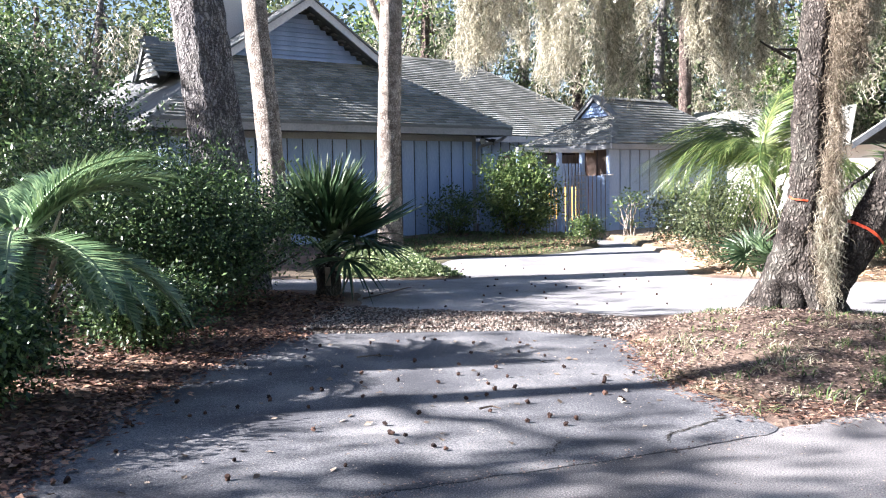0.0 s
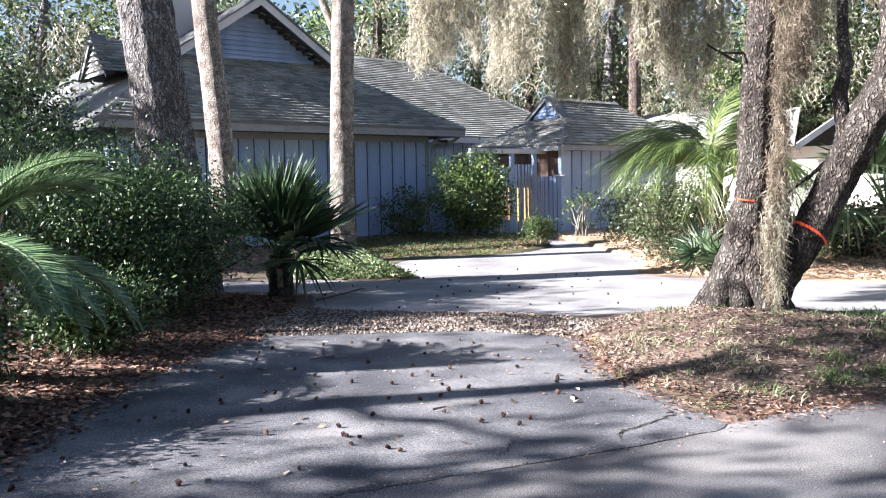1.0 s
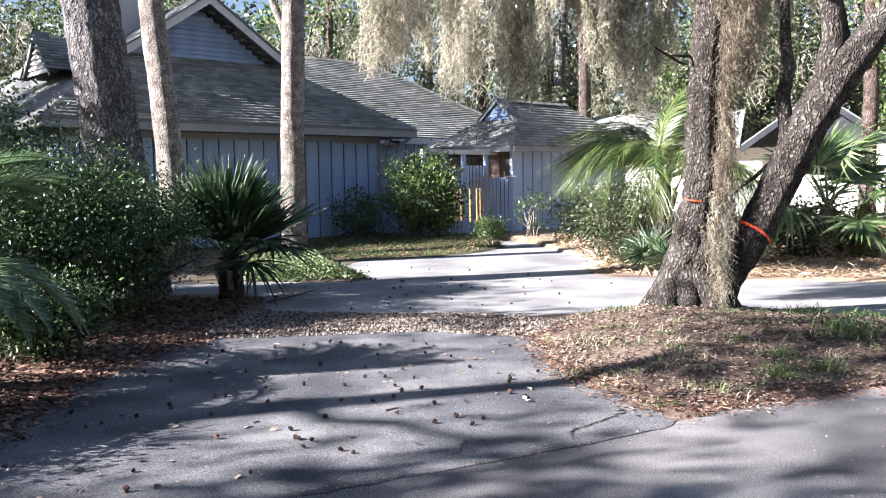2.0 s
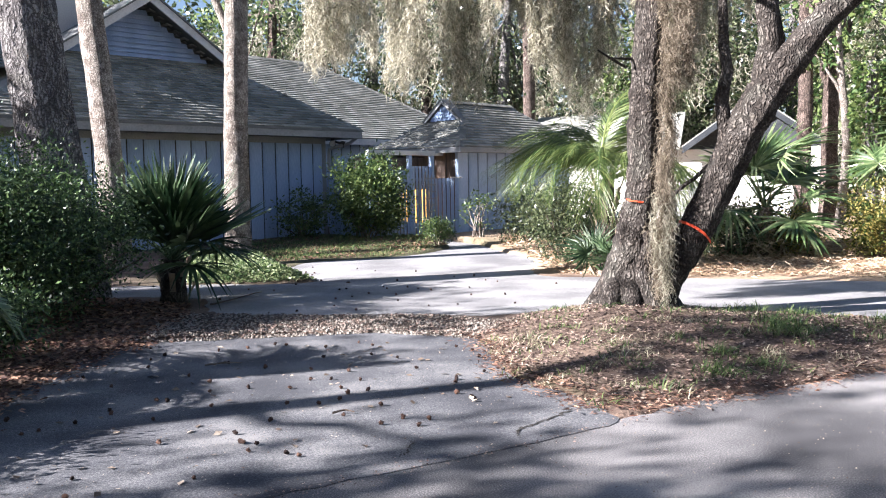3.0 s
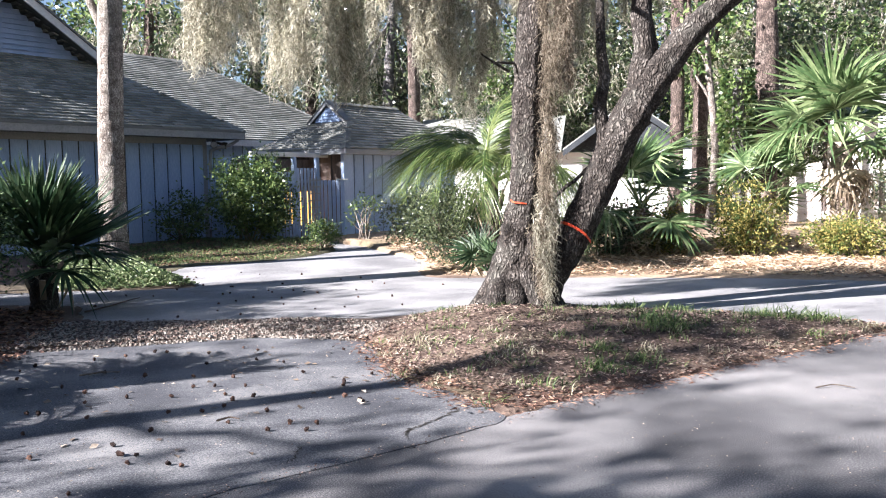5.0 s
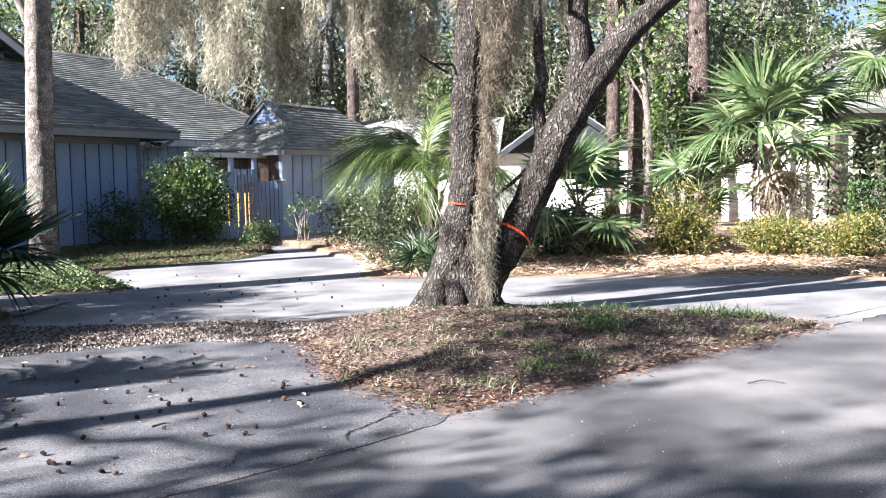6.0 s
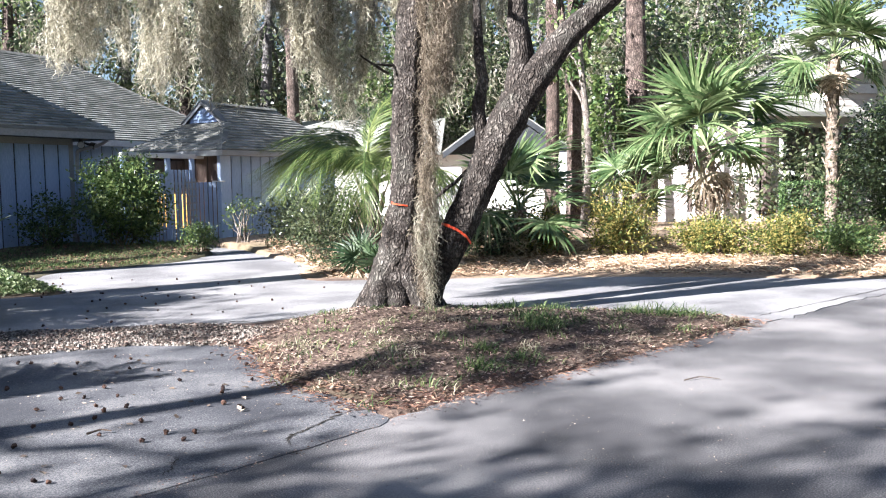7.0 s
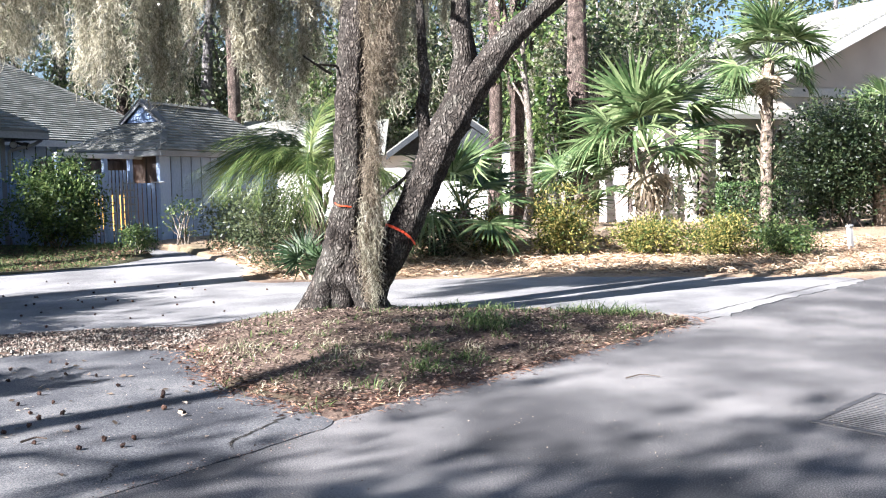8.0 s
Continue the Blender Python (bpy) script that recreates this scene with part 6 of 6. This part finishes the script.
CYCAD_LEAVES = [feather_leaf(1.25, 58, 0.2, 0.6, CYCAD, 1, 25, 0.1, 0.016), feather_leaf(1.15, 54, 0.19, 0.75, CYCAD, 2, 25, 0.15, 0.016)]
PINDO_LEAVES = [feather_leaf(2.1, 62, 0.6, 1.35, FEATHER, 3, 12, 1.2, 0.013), feather_leaf(2.3, 66, 0.64, 1.5, FEATHER, 4, 8, 1.4, 0.013), feather_leaf(1.9, 58, 0.56, 0.9, FEATHER, 5, 20, 1.1, 0.013)]


def feather_palm(name, label, base, trunk_h, trunk_r, leafset, fronds, low, high, scale, seed, trunk_mat, boots=10):
    g = np.random.default_rng(seed)
    t = thing(name, label, "palm", pose(*base))
    part("trunk", quick("trunk", *tube([(0, 0, -0.05), (0.01, 0, trunk_h * 0.6), (0, 0, trunk_h), (0, 0, trunk_h + 0.12)], [trunk_r * 1.1, trunk_r, trunk_r * 0.9, 0.02], 12, 0.08, seed), trunk_mat, True), t)
    boot = quick("leaf_base", *box(-0.022, 0.022, -0.01, 0.01, 0, 0.5), FAN_DRY)
    for q in range(boots):
        part("leaf_base", boot, t, "", pose(0, 0, trunk_h * (0.3 + 0.6 * q / boots)) @ pose(0, 0, 0, 0, 0, q * 137.5) @ pose(trunk_r * 0.8, 0, 0, 0, 22, 0) @ pose(0, 0, 0, 0, 0, 90))
    for q in range(fronds):
        e = low + (high - low) * ((q * 0.618) % 1) + g.normal(0, 4)
        s = scale * g.uniform(0.85, 1.08)
        part("frond", leafset[q % len(leafset)], t, "", pose(0, 0, trunk_h) @ pose(0, 0, 0, 0, 0, q * 137.5 + g.normal(0, 8)) @ pose(0, 0, 0, 0, -e, 0) @ Matrix.Diagonal((s, s, s, 1)))


feather_palm("sago_palm", "glossy sago palm arching over the azaleas", (-3.2, 6.6, 0.05), 1.05, 0.14, CYCAD_LEAVES, 72, -22, 40, 1.15, 1, BARK_PINE)
feather_palm("feather_palm", "arching yellow-green feather palm beside the drive", (5.02, 13.55, 0.0), 1.45, 0.13, PINDO_LEAVES, 30, 5, 88, 1.05, 2, BARK_PINE, 18)


# ---------------------------------------------------------------- neighbours
def white_house():
    """A white garage house with a grey gable, half hidden behind the oak."""
    t = thing("white_house", "sunlit white garage house with a grey gable roof", "house", pose(14.0, 28.3, 0, 0, 0, -28))
    part("wall", soft_box("wall", -6.0, 4.2, 0.0, 6.0, -0.1, 2.5, STUCCO, 0.02), t, "sunlit white wall")
    mid, half, low, top = 1.6, 2.3, 2.45, 4.1
    # rake boards are near-black: the gable's shade is put into their colour
    for sgn in (-1, 1):
        for name, y0, y1, z0, z1, mat in (("roof", -0.5, 6.0, 0.0, 0.16, SHINGLE), ("rake_board", -0.56, -0.505, -0.12, 0.10, SIDING_BACK)):
            V = [(mid + sgn * half, y0, low + z0), (mid, y0, top + z0), (mid, y1, top + z0), (mid + sgn * half, y1, low + z0),
                 (mid + sgn * half, y0, low + z1), (mid, y0, top + z1), (mid, y1, top + z1), (mid + sgn * half, y1, low + z1)]
            part(name, quick(name, V, BOX_F, mat), t, "grey shingle gable roof" if name == "roof" else "")
    # gable face coloured near-black in place of the shade under its roof
    V = [(mid + dx, y, z) for y in (0.04, 0.2) for dx, z in ((-half + 0.15, low), (half - 0.15, low), (0.04, top - 0.06), (-0.04, top - 0.06))]
    part("gable", quick("gable", V, BOX_F, SIDING_BACK), t, "gable with its shade painted in dark")
    V = [(-6.4, -0.5, 2.5), (-0.75, -0.5, 2.5), (-0.75, 3.0, 3.9), (-6.4, 3.0, 3.9), (-6.4, -0.5, 2.62), (-0.75, -0.5, 2.62), (-0.75, 3.0, 4.02), (-6.4, 3.0, 4.02)]
    part("roof", quick("roof", V, BOX_F, SHINGLE), t)


white_house()


def neighbour():
    """The house on the right: tan clapboards, a wide shingle gable, a porch wing with posts."""
    t = thing("neighbour_house", "tan clapboard house with porch posts and shingle gable", "house", pose(24.59, 21.88, 0, 0, 0, -6))
    part("wall", soft_box("wall", -0.9, 12.0, -1.6, 8.0, -0.1, 4.75, TAN_WALL, 0.02), t, "tan clapboard wall")
    lap = soft_box("clapboard", -0.9, 12.0, -0.03, 0.0, 0.0, 0.19, TAN_WALL, 0.006)
    for q in range(22):
        part("clapboard", lap, t, "", pose(0, -1.602, 0.15 + 0.2 * q, -3))
    gz, ac, hw, rise = 4.6, 5.5, 7.0, 3.2
    for sgn in (-1, 1):
        V = [(ac + sgn * hw, -2.6, gz), (ac, -2.6, gz + rise), (ac, 8.0, gz + rise), (ac + sgn * hw, 8.0, gz), (ac + sgn * hw, -2.6, gz + 0.16), (ac, -2.6, gz + rise + 0.18), (ac, 8.0, gz + rise + 0.18), (ac + sgn * hw, 8.0, gz + 0.16)]
        slope = part("roof", quick("roof", V, BOX_F, ROOF_BASE), t, "sunlit grey shingle roof")
        V = [(ac + sgn * (hw + 0.05), -2.66, gz - 0.2), (ac, -2.66, gz + rise - 0.18), (ac, -2.58, gz + rise - 0.18), (ac + sgn * (hw + 0.05), -2.58, gz - 0.2), (ac + sgn * (hw + 0.05), -2.66, gz + 0.12), (ac, -2.66, gz + rise + 0.16), (ac, -2.58, gz + rise + 0.16), (ac + sgn * (hw + 0.05), -2.58, gz + 0.12)]
        part("rake_board", quick("rake_board", V, BOX_F, PALE_TRIM), t)
        if sgn < 0:
            roof_face("slope", slope, (ac - hw, -2.6, gz + 0.165), (0, 1, 0), (hw, 0, rise), [(0.16, 0.0), (10.4, 0.0), (10.4, math.hypot(hw, rise)), (0.16, math.hypot(hw, rise))], 9)
    V = [(-1.0, -1.65, gz - 0.1), (12.0, -1.65, gz - 0.1), (ac + 0.04, -1.65, gz + rise - 0.15), (ac - 0.04, -1.65, gz + rise - 0.15), (-1.0, -1.5, gz - 0.1), (12.0, -1.5, gz - 0.1), (ac + 0.04, -1.5, gz + rise - 0.15), (ac - 0.04, -1.5, gz + rise - 0.15)]
    part("gable", quick("gable", V, BOX_F, TAN_WALL), t)
    part("frieze", soft_box("frieze", -1.0, 12.0, -1.72, -1.64, 4.15, 4.45, PALE_TRIM), t)
    part("porch_floor", soft_box("porch_floor", -4.4, -0.9, -2.4, 3.0, -0.1, 0.35, TAN_WALL), t)
    part("porch_wall", soft_box("porch_wall", -4.4, -0.9, 1.2, 1.4, 0.35, 3.4, BROWN_SHADE_WALL), t)
    part("porch_side", soft_box("porch_side", -4.4, -4.2, -2.0, 1.2, 0.35, 3.3, TAN_WALL), t)
    part("porch_beam", soft_box("porch_beam", -4.4, -0.9, -2.4, -2.2, 3.0, 3.35, TAN_WALL), t)
    V = [(-4.9, -2.9, 3.3), (-0.9, -2.9, 3.3), (-0.9, 1.6, 4.6), (-4.9, 1.6, 4.6), (-4.9, -2.9, 3.44), (-0.9, -2.9, 3.44), (-0.9, 1.6, 4.74), (-4.9, 1.6, 4.74)]
    part("porch_roof", quick("porch_roof", V, BOX_F, SHINGLE), t)
    for x in (-4.2, -2.6, -1.1):
        part("porch_post", soft_box("porch_post", x - 0.1, x + 0.1, -2.4, -2.2, 0.35, 3.0, BROWN_SHADE_WALL), t)
    for x, z in ((0.6, 1.1), (2.8, 1.1), (5.0, 1.1)):
        w = part("window", soft_box("window", x - 0.45, x + 0.45, -1.68, -1.65, z, z + 1.5, GLASS_DARK), t)
        for a, b, c, d in ((-0.55, -0.45, -0.1, 1.6), (0.45, 0.55, -0.1, 1.6), (-0.45, 0.45, -0.1, 0.0), (-0.45, 0.45, 1.5, 1.6)):
            part("window_frame", soft_box("window_frame", x + a, x + b, -1.70, -1.64, z + c, z + d, PALE_TRIM, 0.004), w)


neighbour()


def pier(x, y, w, h, turn, seed):
    """A painted brick pier."""
    g = np.random.default_rng(seed)
    t = thing("brick_pier", "sunlit whitewashed brick pier among the palms", "pier", pose(x, y, 0, 0, 0, turn), "brick piers")
    part("core", quick("core", *box(-w / 2 + 0.012, w / 2 - 0.012, -w / 2 + 0.012, w / 2 - 0.012, -0.05, h), TAN_WALL), t)
    me = soft_box("brick", 0, 0.2, 0, 0.09, 0, 0.062, BRICK_PALE, 0.006)
    rows, per = int(h / 0.075), max(2, int(w / 0.21))
    for r in range(rows):
        for q in range(per):
            off = (r % 2) * 0.05
            x0 = -w / 2 + (w - 0.2 - 0.05) * q / max(1, per - 1) + off
            part("brick", me, t, "", pose(x0, -w / 2 - 0.004 + g.normal(0, 0.003), 0.075 * r))
            part("brick", me, t, "", pose(-w / 2 - 0.004 + g.normal(0, 0.003), x0 + 0.2, 0.075 * r, 0, 0, -90))


pier(20.75, 20.3, 0.55, 3.3, -45, 1)
pier(18.5, 22.3, 0.9, 1.9, -40, 2)
pier(19.9, 21.2, 0.45, 2.2, -40, 3)

marker = thing("marker_post", "short white post beside the neighbour's drive", "post", pose(15.3, 11.25, 0.0, 0, -8, 0))
part("shaft", soft_box("shaft", -0.05, 0.05, -0.04, 0.04, -0.1, 0.52, PALE_TRIM), marker)
part("cap", soft_box("cap", -0.07, 0.06, -0.05, 0.05, 0.5, 0.54, TRIM), marker)
pot = thing("flower_pot", "terracotta pot with a pale rim beside the hedge", "pot", pose(21.6, 15.9, 0.0))
part("body", quick("body", *tube([(0, 0, 0), (0, 0, 0.4), (0, 0, 0.42), (0, 0, 0.43)], [0.16, 0.24, 0.26, 0.02], 14), TAN_WALL, True), pot)
slab("neighbour_drive", [(14.5, 8.9), (20.0, 12.0), (27.0, 15.0), (28.0, 13.0), (21.0, 9.9), (16.0, 8.9)], 0.03, PALE_DRIVE, "pale sunlit drive of the neighbouring house", 0.02, 6)
